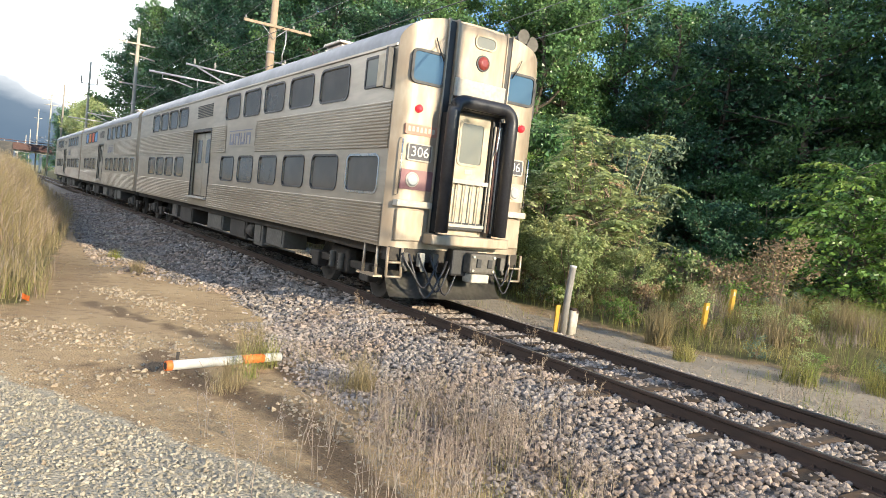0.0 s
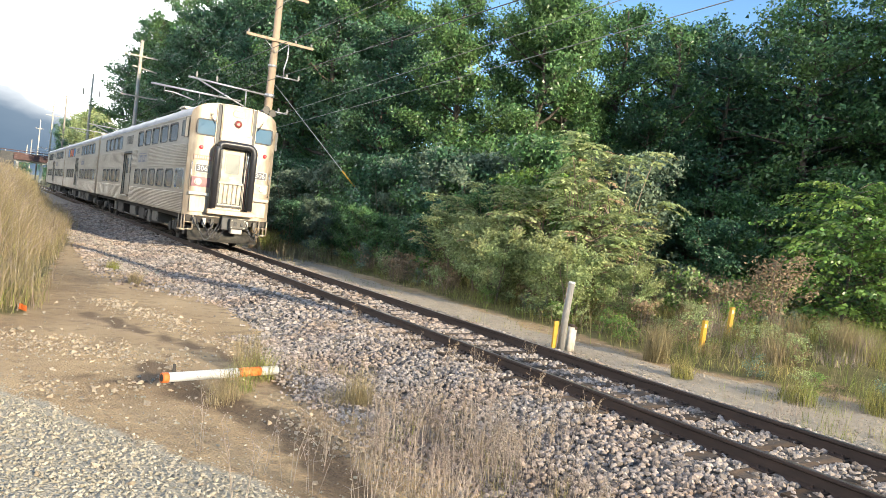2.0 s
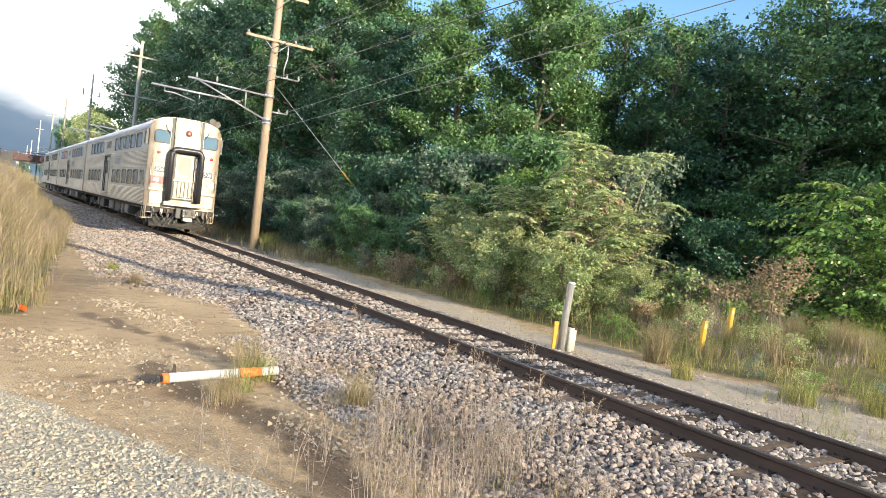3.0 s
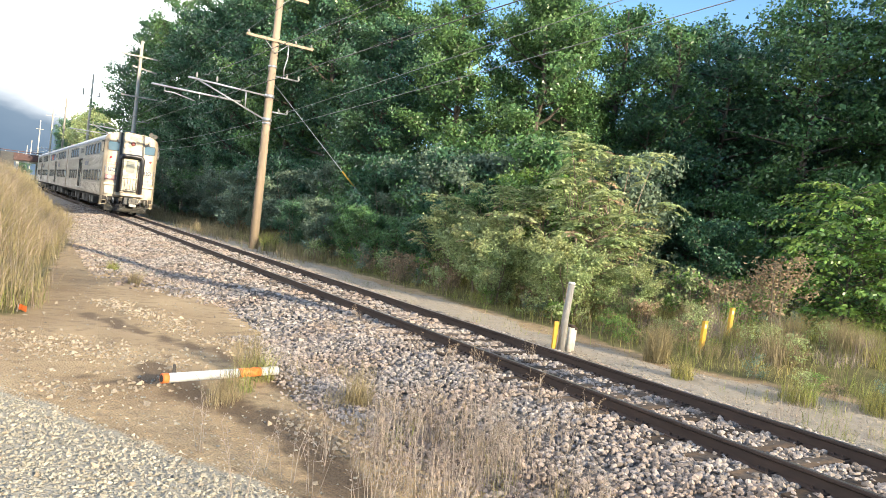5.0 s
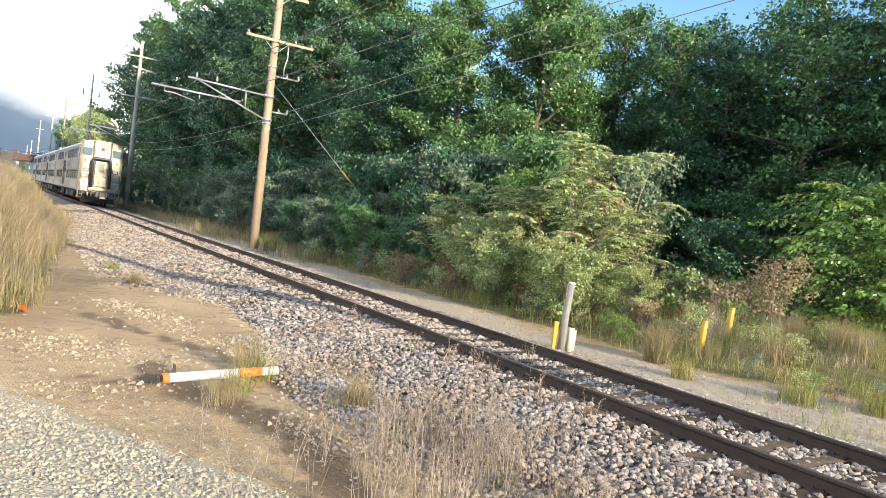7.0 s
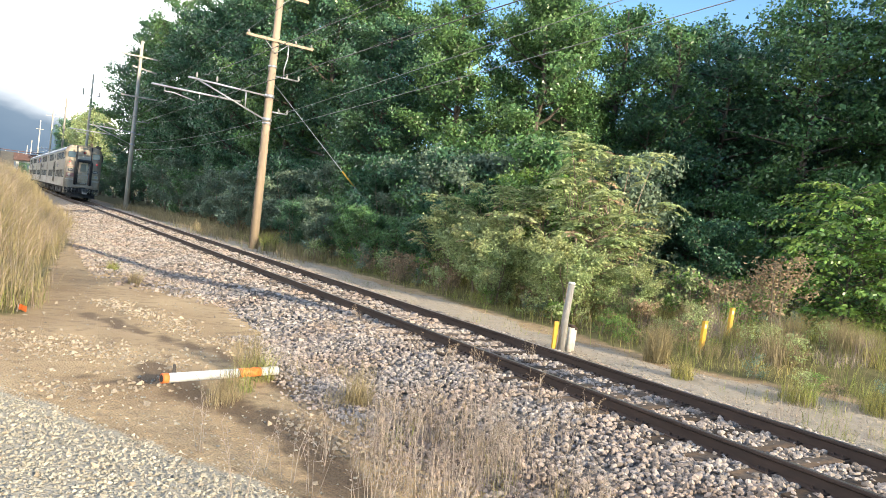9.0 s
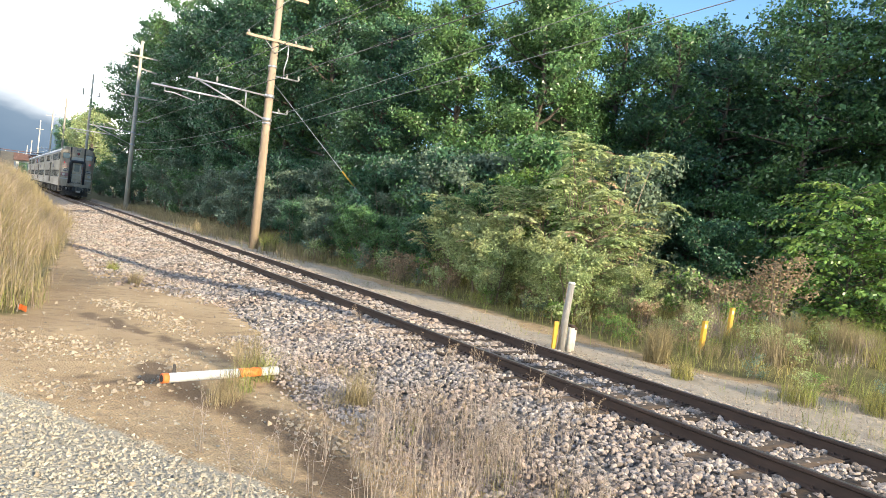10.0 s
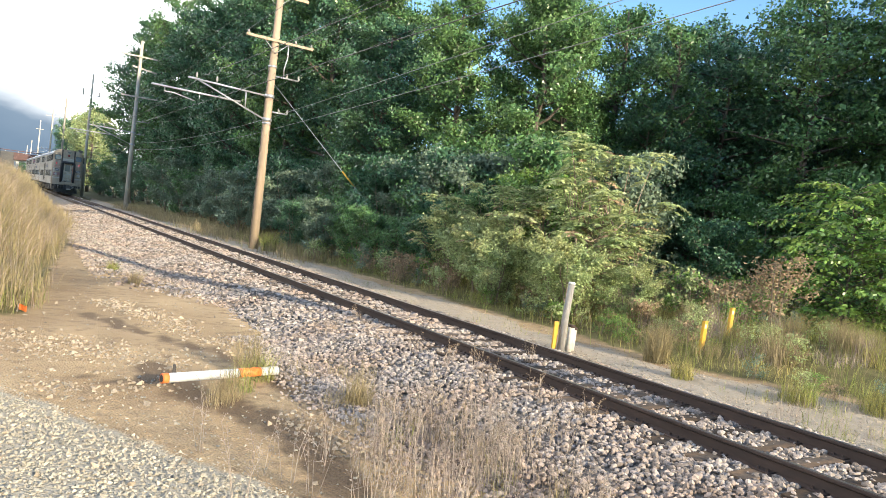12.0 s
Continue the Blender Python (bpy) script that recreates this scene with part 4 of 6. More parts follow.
    part("hook", tube(bmesh.new(), [(0.5, -0.2, 3.7), (0.5, -0.24, 3.55), (0.48, -0.24, 3.15), (0.45, -0.22, 3.05)], 0.016, 6), CHROME, dr)
    # gangway tube: an upside-down U of rubber
    pts = [(-0.68, -0.36, 1.5), (-0.68, -0.36, 3.66)]
    for k in range(1, 8):
        a = radians(180 - k * 90 / 8)
        pts.append((-0.43 + 0.25 * math.cos(a), -0.36, 3.66 + 0.25 * math.sin(a)))
    pts.append((-0.43, -0.36, 3.91))
    pts += [(-u, q, w) for u, q, w in pts[::-1]]
    part("gangway_diaphragm", tube(bmesh.new(), pts, 0.12, 14), RUBBER, car, "black rubber gangway tube")
    bm = bmesh.new()
    for s in (-1, 1):
        box(bm, *sorted((s * 0.6, s * 0.7)), -0.32, -0.02, 1.5, 3.7, 0.01)
    box(bm, -0.6, 0.6, -0.32, -0.02, 3.78, 3.86, 0.01)
    part("diaphragm_bellows", bm, BLACK, car)
    part("threshold", box(bmesh.new(), -0.85, 0.95, -0.34, 0.0, 1.26, 1.46, 0.03), STEEL_END, car, "steel gangway threshold")
    # buffer beam, coupler, hoses, plough
    part("buffer_beam", box(bmesh.new(), -1.5, 1.5, 0.02, 0.3, 0.9, 1.16, 0.02), UNDER, car)
    cpl = part("coupler", box(bmesh.new(), 0.02, 0.62, -0.42, -0.05, 0.78, 1.16, 0.04), UNDER_LIGHT, car, "grey boxy coupler head")
    for u in (0.16, 0.42):
        part("coupler_socket", box(bmesh.new(), u, u + 0.1, -0.45, -0.4, 0.9, 1.06, 0.01), BLACK, cpl)
    for u in (0.08, 0.56):
        for w in (0.84, 1.1):
            part("bolt", tube(bmesh.new(), [(u, -0.42, w), (u, -0.45, w)], 0.025, 8), WHITE_IRON, cpl)
    part("contact_box", box(bmesh.new(), 0.08, 0.5, -0.42, -0.1, 0.6, 0.77, 0.03), WHITE_IRON, cpl)
    part("draft_gear", box(bmesh.new(), -0.25, 0.35, -0.2, 0.4, 0.7, 1.2, 0.04), BLACK, car)
    for x0, x1, sag, r in ((-1.3, -0.5, 0.45, 0.028), (-1.15, -0.3, 0.62, 0.03), (-0.95, -0.2, 0.5, 0.024), (-0.7, 0.0, 0.55, 0.022), (0.6, 1.2, 0.4, 0.026), (0.7, 1.35, 0.5, 0.022)):
        pts = [(x0 + (x1 - x0) * k / 10, -0.1 - 0.12 * math.sin(math.pi * k / 10), 1.06 - sag * (math.sin(math.pi * k / 10) ** 0.8 + 0.25 * math.sin(2 * math.pi * k / 10 + sag * 9) * math.sin(math.pi * k / 10)) - 0.1 * k / 10) for k in range(11)]
        part("hose", tube(bmesh.new(), pts, r * 0.75, 7), RUBBER, car)
    for x in (-1.2, -0.85, -0.55, 0.75, 1.05):
        bm = box(bmesh.new(), x - 0.06, x + 0.06, -0.1, 0.02, 0.82, 1.08, 0.015)
        tube(bm, [(x, -0.06, 0.86), (x + 0.02, -0.1, 0.74)], 0.035, 8)
        part("hose_bracket", bm, WHITE_IRON if x in (-0.85, 0.75) else UNDER_LIGHT, car)
    bm = bmesh.new()
    xs = [-1.3 + 2.6 * k / 12 for k in range(13)]
    rows = []
    for w, d in ((0.68, 0.1), (0.5, 0.0), (0.36, -0.06), (0.22, -0.2)):
        rows.append([bm.verts.new((x, 0.15 + d + 0.25 * (x / 1.3) ** 2, w)) for x in xs])
    for a, b in zip(rows, rows[1:]):
        for k in range(12):
            bm.faces.new((a[k], a[k + 1], b[k + 1], b[k])).smooth = True
    bmesh.ops.solidify(bm, geom=list(bm.faces), thickness=0.03)
    part("plough", bm, UNDER_LIGHT, car, "dusty curved steel plough blade")
    bracket = part("horn_bracket", box(bmesh.new(), 1.05, 1.42, 0.5, 0.6, 5.05, 5.45), UNDER_LIGHT, car)
    for x, z in ((1.12, 5.5), (1.36, 5.4)):
        part("horn", tube(bmesh.new(), [(x, 0.9, z), (x, 0.3, z), (x, 0.12, z)], [0.03, 0.05, 0.15], 14), UNDER_LIGHT, bracket, "grey trumpet horn")


AXLES = []
rear_car = build_car("rail_car", "stainless steel bilevel rail car with fluted sides, last of the train")
dress_rear(rear_car)
middle_car = build_car("rail_car", "stainless steel bilevel rail car with fluted sides and colourful upper windows")
front_car = build_car("rail_car", "stainless steel bilevel rail car coupled at the head of the train")
for car_ in (middle_car, front_car):
    bm_ = box(bmesh.new(), -0.75, 0.75, -0.5, 0.0, 1.4, 4.0, 0.05)
    part("gangway", bm_, RUBBER, car_, "black rubber gangway between cars")
    part("coupler", box(bmesh.new(), -0.2, 0.2, -0.5, 0.3, 0.7, 1.05, 0.03), UNDER, car_)
for s_ in (-1,):
    for k_, (col_, a_) in enumerate((((0.12, 0.3, 0.55), 15.7), ((0.65, 0.12, 0.08), 17.4), ((0.7, 0.22, 0.08), 19.1), ((0.2, 0.35, 0.6), 20.8))):
        part("poster", plate(bmesh.new(), side_place(s_, a_ + 0.72, 4.285), 1.3, 0.62, -0.018, -0.012, 0.1), material("poster_print", col_, bump=0), middle_car, "coloured print in the window")


def train_y(t):
    """How far along the track the rear end stands, in metres."""
    return 10.66 + 7.65 * t + 0.0555 * t ** 2 - 0.00931 * t ** 3

# ---- poles and wires ----
POLE_X = 10.7
POLE_YS = [-6.0, 32.3, 70.3, 108.6, 150.0, 184.0, 236.0, 282.0, 318.0]
POLE_GREY = material("silvered_pole_wood", (0.33, 0.29, 0.235), (0.25, 0.22, 0.18), 0.85, grain=14, coarse=1.2, bump=0.5, step=0.02, stretch=(5, 5, 0.35), third=(0.2, 0.18, 0.15))
# Pale wood; at y 70 and 108 it paints in light the forest blocks.
POLE_PALE = material("pale_lit_pole_wood", (0.5, 0.45, 0.37), (0.42, 0.38, 0.31), 0.85, grain=14, coarse=1.2, bump=0.4, stretch=(5, 5, 0.35))


def pole_arm(pole, mat, lo, hi, z, y=-0.185, pins=(), tilt=0.0):
    """A timber crossarm with its two braces and pin insulators."""
    bm = box(bmesh.new(), lo, hi, y - 0.055, y + 0.055, -0.065, 0.065, 0.01)
    bm.transform(Matrix.Translation((0, 0, z)) @ Matrix.Rotation(radians(tilt), 4, "Y"))
    arm = part("crossarm", bm, mat, pole)
    side = -0.06 if y < 0 else 0.06
    for s in (-1, 1):
        part("brace", tube(bmesh.new(), [(s * 0.6, y + side, z - 0.05), (0, y + side, z - 0.6)], 0.018, 6), GALV, arm)
    for x in pins:
        part("insulator", tube(bmesh.new(), [(x, y, z + 0.06), (x, y, z + 0.12), (x, y, z + 0.22)], [0.03, 0.06, 0.03], 8), CONCRETE, arm)
    return arm


def catenary_bracket(pole, g):
    """The tubular bracket that holds the trolley wire over the track."""
    br = part("bracket", tube(bmesh.new(), [(-0.15, 0, 7.0 - g), (-3.75, 0, 7.12 - g)], 0.045, 8), GALV, pole, "galvanised tubular bracket over the track")
    part("diagonal", tube(bmesh.new(), [(-0.15, 0, 5.88 - g), (-3.3, 0, 7.08 - g)], 0.04, 8), GALV, br)
    part("strut", tube(bmesh.new(), [(-1.1, 0, 6.3 - g), (-1.12, 0, 7.03 - g)], 0.03, 8), GALV, br)
    part("registration_tube", tube(bmesh.new(), [(-1.35, 0, 6.48 - g), (-5.25, 0, 6.52 - g)], 0.045, 8), GALV, br)
    part("steady_arm", tube(bmesh.new(), [(-4.7, 0, 6.46 - g), (-4.68, 0, 6.3 - g), (-4.3, 0, 6.3 - g), (-3.4, 0, 6.12 - g)], 0.028, 8), GALV, br)
    for x, z in ((-3.4, 7.12), (-2.5, 7.12)):
        part("insulator", tube(bmesh.new(), [(x, 0, z - g), (x, 0, z + 0.15 - g), (x, 0, z + 0.3 - g)], [0.03, 0.055, 0.03], 8), CONCRETE, br)
    for z in (7.0, 5.88):
        part("clamp", tube(bmesh.new(), [(0, 0, z - 0.08 - g), (0, 0, z + 0.08 - g)], 0.23, 14), GALV, br)
    # the hanger of the messenger wire
    part("hanger", tube(bmesh.new(), [(-3.2, 0, 6.5 - g), (-3.2, 0, 6.15 - g)], 0.014, 6), GALV, br)


def build_pole(y, top, mat, label, arms=(), bracket=True, steel_arms=(), horns=()):
    """A line pole: timber arms as (low end, high end, height, insulators, tilt), steel arms as (height, reach), upturned horns by height."""
    pole = thing("utility_pole", label, "utility pole", "line poles")
    g = float(ground_z(POLE_X, y))
    pole.location = (POLE_X, y, g)
    h = top - g
    part("shaft", tube(bmesh.new(), [(0, 0, -0.3), (0, 0, h * 0.5), (0.03, 0, h)], [0.22, 0.185, 0.13], 14), mat, pole)
    for k, (lo, hi, z, pins, tilt) in enumerate(arms):
        pole_arm(pole, mat, lo, hi, z - g, 0.185 if k == 1 else -0.185, pins, tilt)
    for z, reach in steel_arms:
        arm = part("steel_arm", tube(bmesh.new(), [(0.1, 0, z - g), (reach, 0, z - g)], 0.04, 8), GALV, pole)
        for x in (reach, reach * 0.55):
            part("insulator", tube(bmesh.new(), [(x, 0, z - g), (x, 0, z + 0.08 - g), (x, 0, z + 0.22 - g)], [0.03, 0.06, 0.03], 8), CONCRETE, arm)
    for z in horns:
        for s in (-1, 1):
            arm = part("horn_arm", tube(bmesh.new(), [(s * 0.1, 0, z - g), (s * 1.0, 0, z + 0.1 - g)], 0.06, 8), GALV, pole)
            part("insulator", tube(bmesh.new(), [(s * 1.0, 0, z - 0.1 - g), (s * 1.0, 0, z + 0.4 - g), (s * 1.02, 0, z + 1.1 - g)], [0.09, 0.11, 0.06], 8), CONCRETE, arm)
    if bracket:
        catenary_bracket(pole, g)
        part("ground_wire", tube(bmesh.new(), [(-0.21, -0.03, 0), (-0.17, -0.03, h * 0.6), (-0.13, -0.03, h)], 0.012, 5), WIRE, pole)
    return pole


NEAR_POLE = "weathered brown wooden catenary pole with crossarms and a tubular bracket"
PINS = (-1.35, 0.95, 1.75)
build_pole(POLE_YS[0], 18.0, POLE_WOOD, NEAR_POLE, ((-1.45, 1.85, 11.62, PINS, 0), (-1.2, 1.5, 13.9, (), 0)), True, ((10.0, 1.35), (8.3, 0.95)))
near_pole = build_pole(POLE_YS[1], 16.0, POLE_WOOD, NEAR_POLE, ((-1.45, 1.85, 9.62, PINS, 0), (-1.2, 1.5, 11.9, (1.4,), 0), (-1.6, 1.6, 13.8, (-1.5, 1.5), 0)), True, ((8.0, 1.35), (6.3, 0.95)))
part("transformer_lead", tube(bmesh.new(), [(0.6, -0.2, 9.95), (0.62, -0.2, 9.3), (0.5, -0.2, 8.7), (0.55, -0.1, 8.35)], 0.03, 6), GALV, near_pole)
for z_ in (6.05, 8.75):
    part("band_clamp", tube(bmesh.new(), [(0, 0, z_ - 0.05), (0, 0, z_ + 0.05)], 0.21, 14), GALV, near_pole)
build_pole(POLE_YS[2], 15.6, POLE_PALE, "pale wooden catenary pole with three crossarms, light put into its wood colour", ((-1.4, 1.8, 10.35, PINS, 0), (-0.6, 1.6, 13.1, (), 8), (-1.9, 1.5, 14.1, (), 0)), True, ((8.1, 1.3), (6.9, 0.95)))
build_pole(POLE_YS[3], 17.0, POLE_PALE, "tall pale pole with a pair of upturned insulators, light put into its wood colour", (), False, (), (13.9,))
build_pole(POLE_YS[4], 17.8, POLE_GREY, "tall bare grey wooden line pole beside the track", (), True)
build_pole(POLE_YS[5], 20.1, POLE_PALE, "tall pale line pole with three short crossarms", ((-1.9, 1.9, 17.2, (), 0), (-1.7, 1.7, 18.2, (), 0), (-1.4, 1.4, 16.0, (), 0)), True)
build_pole(POLE_YS[6], 18.2, POLE_PALE, "pale line pole beyond the road bridge", ((-1.0, 1.0, 15.6, (), 0),), False)
build_pole(POLE_YS[7], 14.0, POLE_PALE, "short pale line pole beyond the road bridge", (), False)
build_pole(POLE_YS[8], 13.2, POLE_PALE, "short pale line pole beyond the road bridge", (), False)

# guy wire of the near pole
guy = thing("guy_wire", "steel guy wire with a yellow guard sleeve", "guy wire")
a_, b_ = Vector((10.85, 32.2, 7.6)), Vector((15.7, 25.7, 0.1))
part("strand", tube(bmesh.new(), [a_, b_], 0.016, 6), GALV, guy)
part("guard", tube(bmesh.new(), [a_.lerp(b_, 0.51), a_.lerp(b_, 0.6)], 0.035, 8), YELLOW, guy, "yellow guard sleeve")


CABLE = material("pale_cable", (0.32, 0.32, 0.3), (0.26, 0.26, 0.25), 0.6, 0.2, bump=0)


def build_wire(label, x, z, sag, radius=0.014, mat=None, rise=0.0):
    """A wire slung from pole to pole; rise: how much higher it hangs at the taller pole beside the crossing."""
    ys = [-44.3] + POLE_YS[:6]
    bm = bmesh.new()
    pts = []
    for k, (a, b) in enumerate(zip(ys, ys[1:])):
        za, zb = z + (rise if k < 2 else 0), z + (rise if k < 1 else 0)
        for j in range(10):
            u = j / 10
            pts.append((x, a + (b - a) * u, za + (zb - za) * u - 4 * (sag if k != 1 else sag * 0.25) * u * (1 - u)))
    pts.append((x, ys[-1], z))
    wire_ = part("overhead_wire", tube(bm, pts, radius, 5), mat or WIRE)
    tagged(wire_, label, "wire", "overhead wires")


for x_, z_, s_ in ((TRACK_X, 6.05, 0.03), (TRACK_X + 0.05, 7.3, 0.7)):
    build_wire("copper trolley wire hung over the track", x_, z_, s_, 0.012)
for x_, z_, s_ in ((POLE_X - 1.35, 9.85, 0.5), (POLE_X + 0.95, 9.85, 0.5), (POLE_X + 1.75, 9.85, 0.55), (POLE_X + 1.35, 8.25, 0.6), (POLE_X - 1.5, 14.0, 0.6), (POLE_X + 1.5, 14.0, 0.6)):
    build_wire("dark line wire slung between the poles", x_, z_, s_, 0.010, rise=2.0)
for x_, z_, r_ in ((POLE_X + 0.25, 5.45, 1.95), (POLE_X + 0.25, 6.05, 2.15)):
    build_wire("insulated cable slung low between the poles", x_, z_, 0.35, 0.011, CABLE, r_)

# ---- far bridge ----


OLD_CONCRETE = material("dark_weathered_concrete", (0.085, 0.083, 0.08), (0.06, 0.058, 0.056), 0.9, grain=3, coarse=0.3, bump=0.2)


def build_bridge():
    y = 225.0
    br = thing("overpass", "rust-brown steel girder road bridge on pale concrete bents", "bridge", kind="structure")
    part("girder", box(bmesh.new(), 4.6, 60, y - 0.9, y - 0.3, 5.5, 7.5, 0.05), GIRDER, br)
    part("girder", box(bmesh.new(), 5.0, 60, y + 8, y + 8.6, 5.6, 7.5, 0.05), GIRDER, br)
    part("deck", box(bmesh.new(), -40, 60, y - 0.3, y + 9, 7.3, 7.55, 0.05), GIRDER, br)
    part("guard_rail", box(bmesh.new(), -40, 60, y - 0.25, y - 0.15, 7.9, 8.1, 0.03), GIRDER, br)
    for k in range(34):
        part("rail_post", box(bmesh.new(), -39.5 + k * 3, -39.35 + k * 3, y - 0.15, y - 0.05, 7.5, 8.1), GALV, br)
    part("abutment", box(bmesh.new(), -40, 4.9, y - 0.5, y + 9, -0.5, 7.5, 0.1), OLD_CONCRETE, br)
    for x in (5.6, 11.5, 17):
        part("column", tube(bmesh.new(), [(x, y + 1, -0.8), (x, y + 1, 5.2)], 0.4, 12), WHITE, br)
    part("bent_cap", box(bmesh.new(), 4.95, 18, y + 0.5, y + 1.5, 5.0, 5.58, 0.05), WHITE, br)


build_bridge()

# ---- trees ----


def branch(rng, a, d, length, r0, n=5, lift=0.15):
    pts, rad = [a], [r0]
    p_, d_ = Vector(a), Vector(d).normalized()
    for k in range(n):
        d_ = (d_ + Vector((rng.uniform(-0.25, 0.25), rng.uniform(-0.25, 0.25), rng.uniform(-0.1, 0.1) + lift))).normalized()
        p_ = p_ + d_ * length / n
        pts.append(p_.copy())
        rad.append(r0 * (1 - 0.85 * (k + 1) / n))
    return pts, rad


def build_tree(seed, height, spread, clear, leaves, leaf_size, leaf_mat, bark, name, label, category, limbs=20, clump=0.7, droop=0.35, slim=0.5, stems=1, lift=0.12, light=False, twigs=1, flat=0.36):
    rng = random.Random(seed)
    tree = thing(name, label, category)
    bm = bmesh.new()
    tips = []
    for st in range(stems):
        ang = rng.uniform(0, math.tau)
        off = 0 if stems == 1 else 0.25 * spread
        base = Vector((off * math.cos(ang) * 0.4, off * math.sin(ang) * 0.4, -0.25))
        top = Vector((off * math.cos(ang) * 1.6 + rng.uniform(-0.3, 0.3), off * math.sin(ang) * 1.6 + rng.uniform(-0.3, 0.3), height * rng.uniform(0.8, 0.95)))
        tr = [base.lerp(top, k / 6) + Vector((rng.uniform(-1, 1), rng.uniform(-1, 1), 0)) * 0.015 * height * (k % 6 > 0) for k in range(7)]
        r0 = 0.016 * height / math.sqrt(stems) + 0.015
        tube(bm, tr, [r0 * (1.25 if k == 0 else 1 - 0.14 * k) for k in range(7)], 9 if height > 6 else 5)
        n = max(4, limbs // stems)
        for i in range(n):
            u = clear + (1 - clear) * (i + rng.random()) / n
            k = min(int(u * 6), 5)
            a = tr[k].lerp(tr[k + 1], u * 6 - k)
            prof = math.sin(math.pi * (0.18 + 0.8 * (u - clear) / (1 - clear))) ** 0.8
            length = spread * (0.35 + 0.65 * prof) * rng.uniform(0.7, 1.2)
            az = i * 2.4 + rng.uniform(-0.5, 0.5) + st
            pts, rad = branch(rng, a, (math.cos(az), math.sin(az), rng.uniform(-0.05, 0.45)), length, r0 * 0.42 * (1.1 - 0.6 * u), lift=lift)
            tube(bm, pts, rad, 4 if height > 6 else 3, False)
            tips += [(q, 0.55 + 0.45 * j / 5) for j, q in enumerate(pts) if j >= 2]
            for j in () if twigs == 0 else (2,) if i % 2 and twigs == 1 else (3,) if twigs == 1 else (2, 4):
                p2, r2 = branch(rng, pts[j], (math.cos(az + rng.choice((-0.9, 0.9))), math.sin(az + rng.choice((-0.9, 0.9))), rng.uniform(0, 0.4)), length * 0.45, rad[j] * 0.7, 3)
                tube(bm, p2, r2, 3, False)
                tips += [(q, 0.9) for q in p2[1:]]
        tips.append((tr[-1], 1.0))
    part("trunk", bm, bark, tree)
    g = np.random.default_rng(seed)
    T = np.array([tuple(q) for q, _ in tips])
    idx = g.integers(0, len(T), leaves)
    rad = clump * g.uniform(0.7, 1.25, len(T))[idx]
    v = np.clip(g.normal(size=(leaves, 3)), -2.2, 2.2) * rad[:, None] * (0.55, 0.55, flat)
    c = T[idx] + v
    c = c[c[:, 2] > 0.1]
    V, F = leaf_arrays(c, leaf_size, droop, slim, light=light)
    raw_mesh("crown", V, F, leaf_mat, parent=tree)
    return tree


def place_tree(src, x, y, scale, turn, first):
    z = float(ground_z(x, y))
    m = pose(x, y, z, 0, 0, turn) @ Matrix.Diagonal((scale, scale, scale * random.uniform(0.94, 1.08), 1))
    if first:
        src.matrix_basis = m
        return src
    o = copy_thing(src, Matrix.Identity(4))
    o.matrix_basis = m
    return o


FOREST_LABEL = "tall leafy deciduous tree of the dense forest edge"
tall = [build_tree(11 + k, 21, 4.6, c_, 32000, 0.25, mt, BARK, "tree", FOREST_LABEL, "tree", limbs=34, clump=0.86, slim=0.6, light=True, twigs=2, flat=0.27) for k, (c_, mt) in enumerate(((0.10, LEAF_MAPLE_LIT), (0.14, LEAF_DARK), (0.1, LEAF), (0.18, LEAF_DARK)))]
deep = [build_tree(21 + k, 21, 4.6, 0.12, 12000, 0.4, mt, BARK, "tree", "tall leafy tree in the second row of the wood", "tree", limbs=26, clump=1.05, slim=0.55, light=True, twigs=0) for k, mt in enumerate((LEAF, LEAF_DARK))]
mids = [build_tree(31 + k, 13, 3.6, c_, 15000, 0.19, mt, BARK, "tree", "leafy tree in the shaded wood beside the track", "tree", limbs=34, clump=0.66, slim=0.62, light=True, twigs=2, lift=0.03, flat=0.2) for k, (c_, mt) in enumerate(((0.12, LEAF_DARK), (0.2, LEAF), (0.08, LEAF_DARK)))]
airy = [build_tree(36 + k, 13, 2.5, 0.16, 6800, 0.19, mt, BARK, "tree", "slender airy tree with gaps of sky in its crown", "tree", limbs=26, clump=0.5, slim=0.6, light=True, twigs=2, flat=0.26) for k, mt in enumerate((LEAF, LEAF_DARK))]
used = set()


def plant(kinds, spots):
    for x, y, s in spots:
        k = next((q for q in kinds if q.name not in used), kinds[RNG.integers(len(kinds))])
        o = place_tree(k, x, y, s, float(RNG.uniform(0, 360)), k.name not in used)
        used.add(k.name)
        tagged(o, group="forest trees")


front = [(18.0 + 1.2 * math.sin(y * 0.9), y, float(np.interp(y, [28, 54, 90], [14.5, 20, 26])) / 21 * (1 + 0.07 * math.sin(y * 1.7))) for y in np.arange(32.6, 82, 4.6)] + [(17.6, 85, 1.12), (17.5, 91.5, 1.1), (16.7, 98.5, 1.1), (16.0, 106, 1.02)]
plant(tall[1:], front)
plant(deep, [(24.5 + 1.5 * math.sin(y), y + 2, float(np.interp(y, [30, 54, 90], [15, 21, 27])) / 21 + 0.07 * math.sin(y * 2.1)) for y in np.arange(35, 84, 7.5)])
plant(deep, [(31 + 1.5 * math.sin(y), y, float(np.interp(y, [30, 54, 90], [15, 20, 25])) / 21) for y in np.arange(64, 92, 13)])
# Trees at y below 4 are unseen, added to shade the right-hand wood.
plant(mids, [(42, 22, 1.3), (42, 1, 1.4), (31, 34, 0.9), (37, -10, 1.35), (41, -18, 1.4), (33.5, -3, 1.1), (26.2, 22.2, 0.72)])
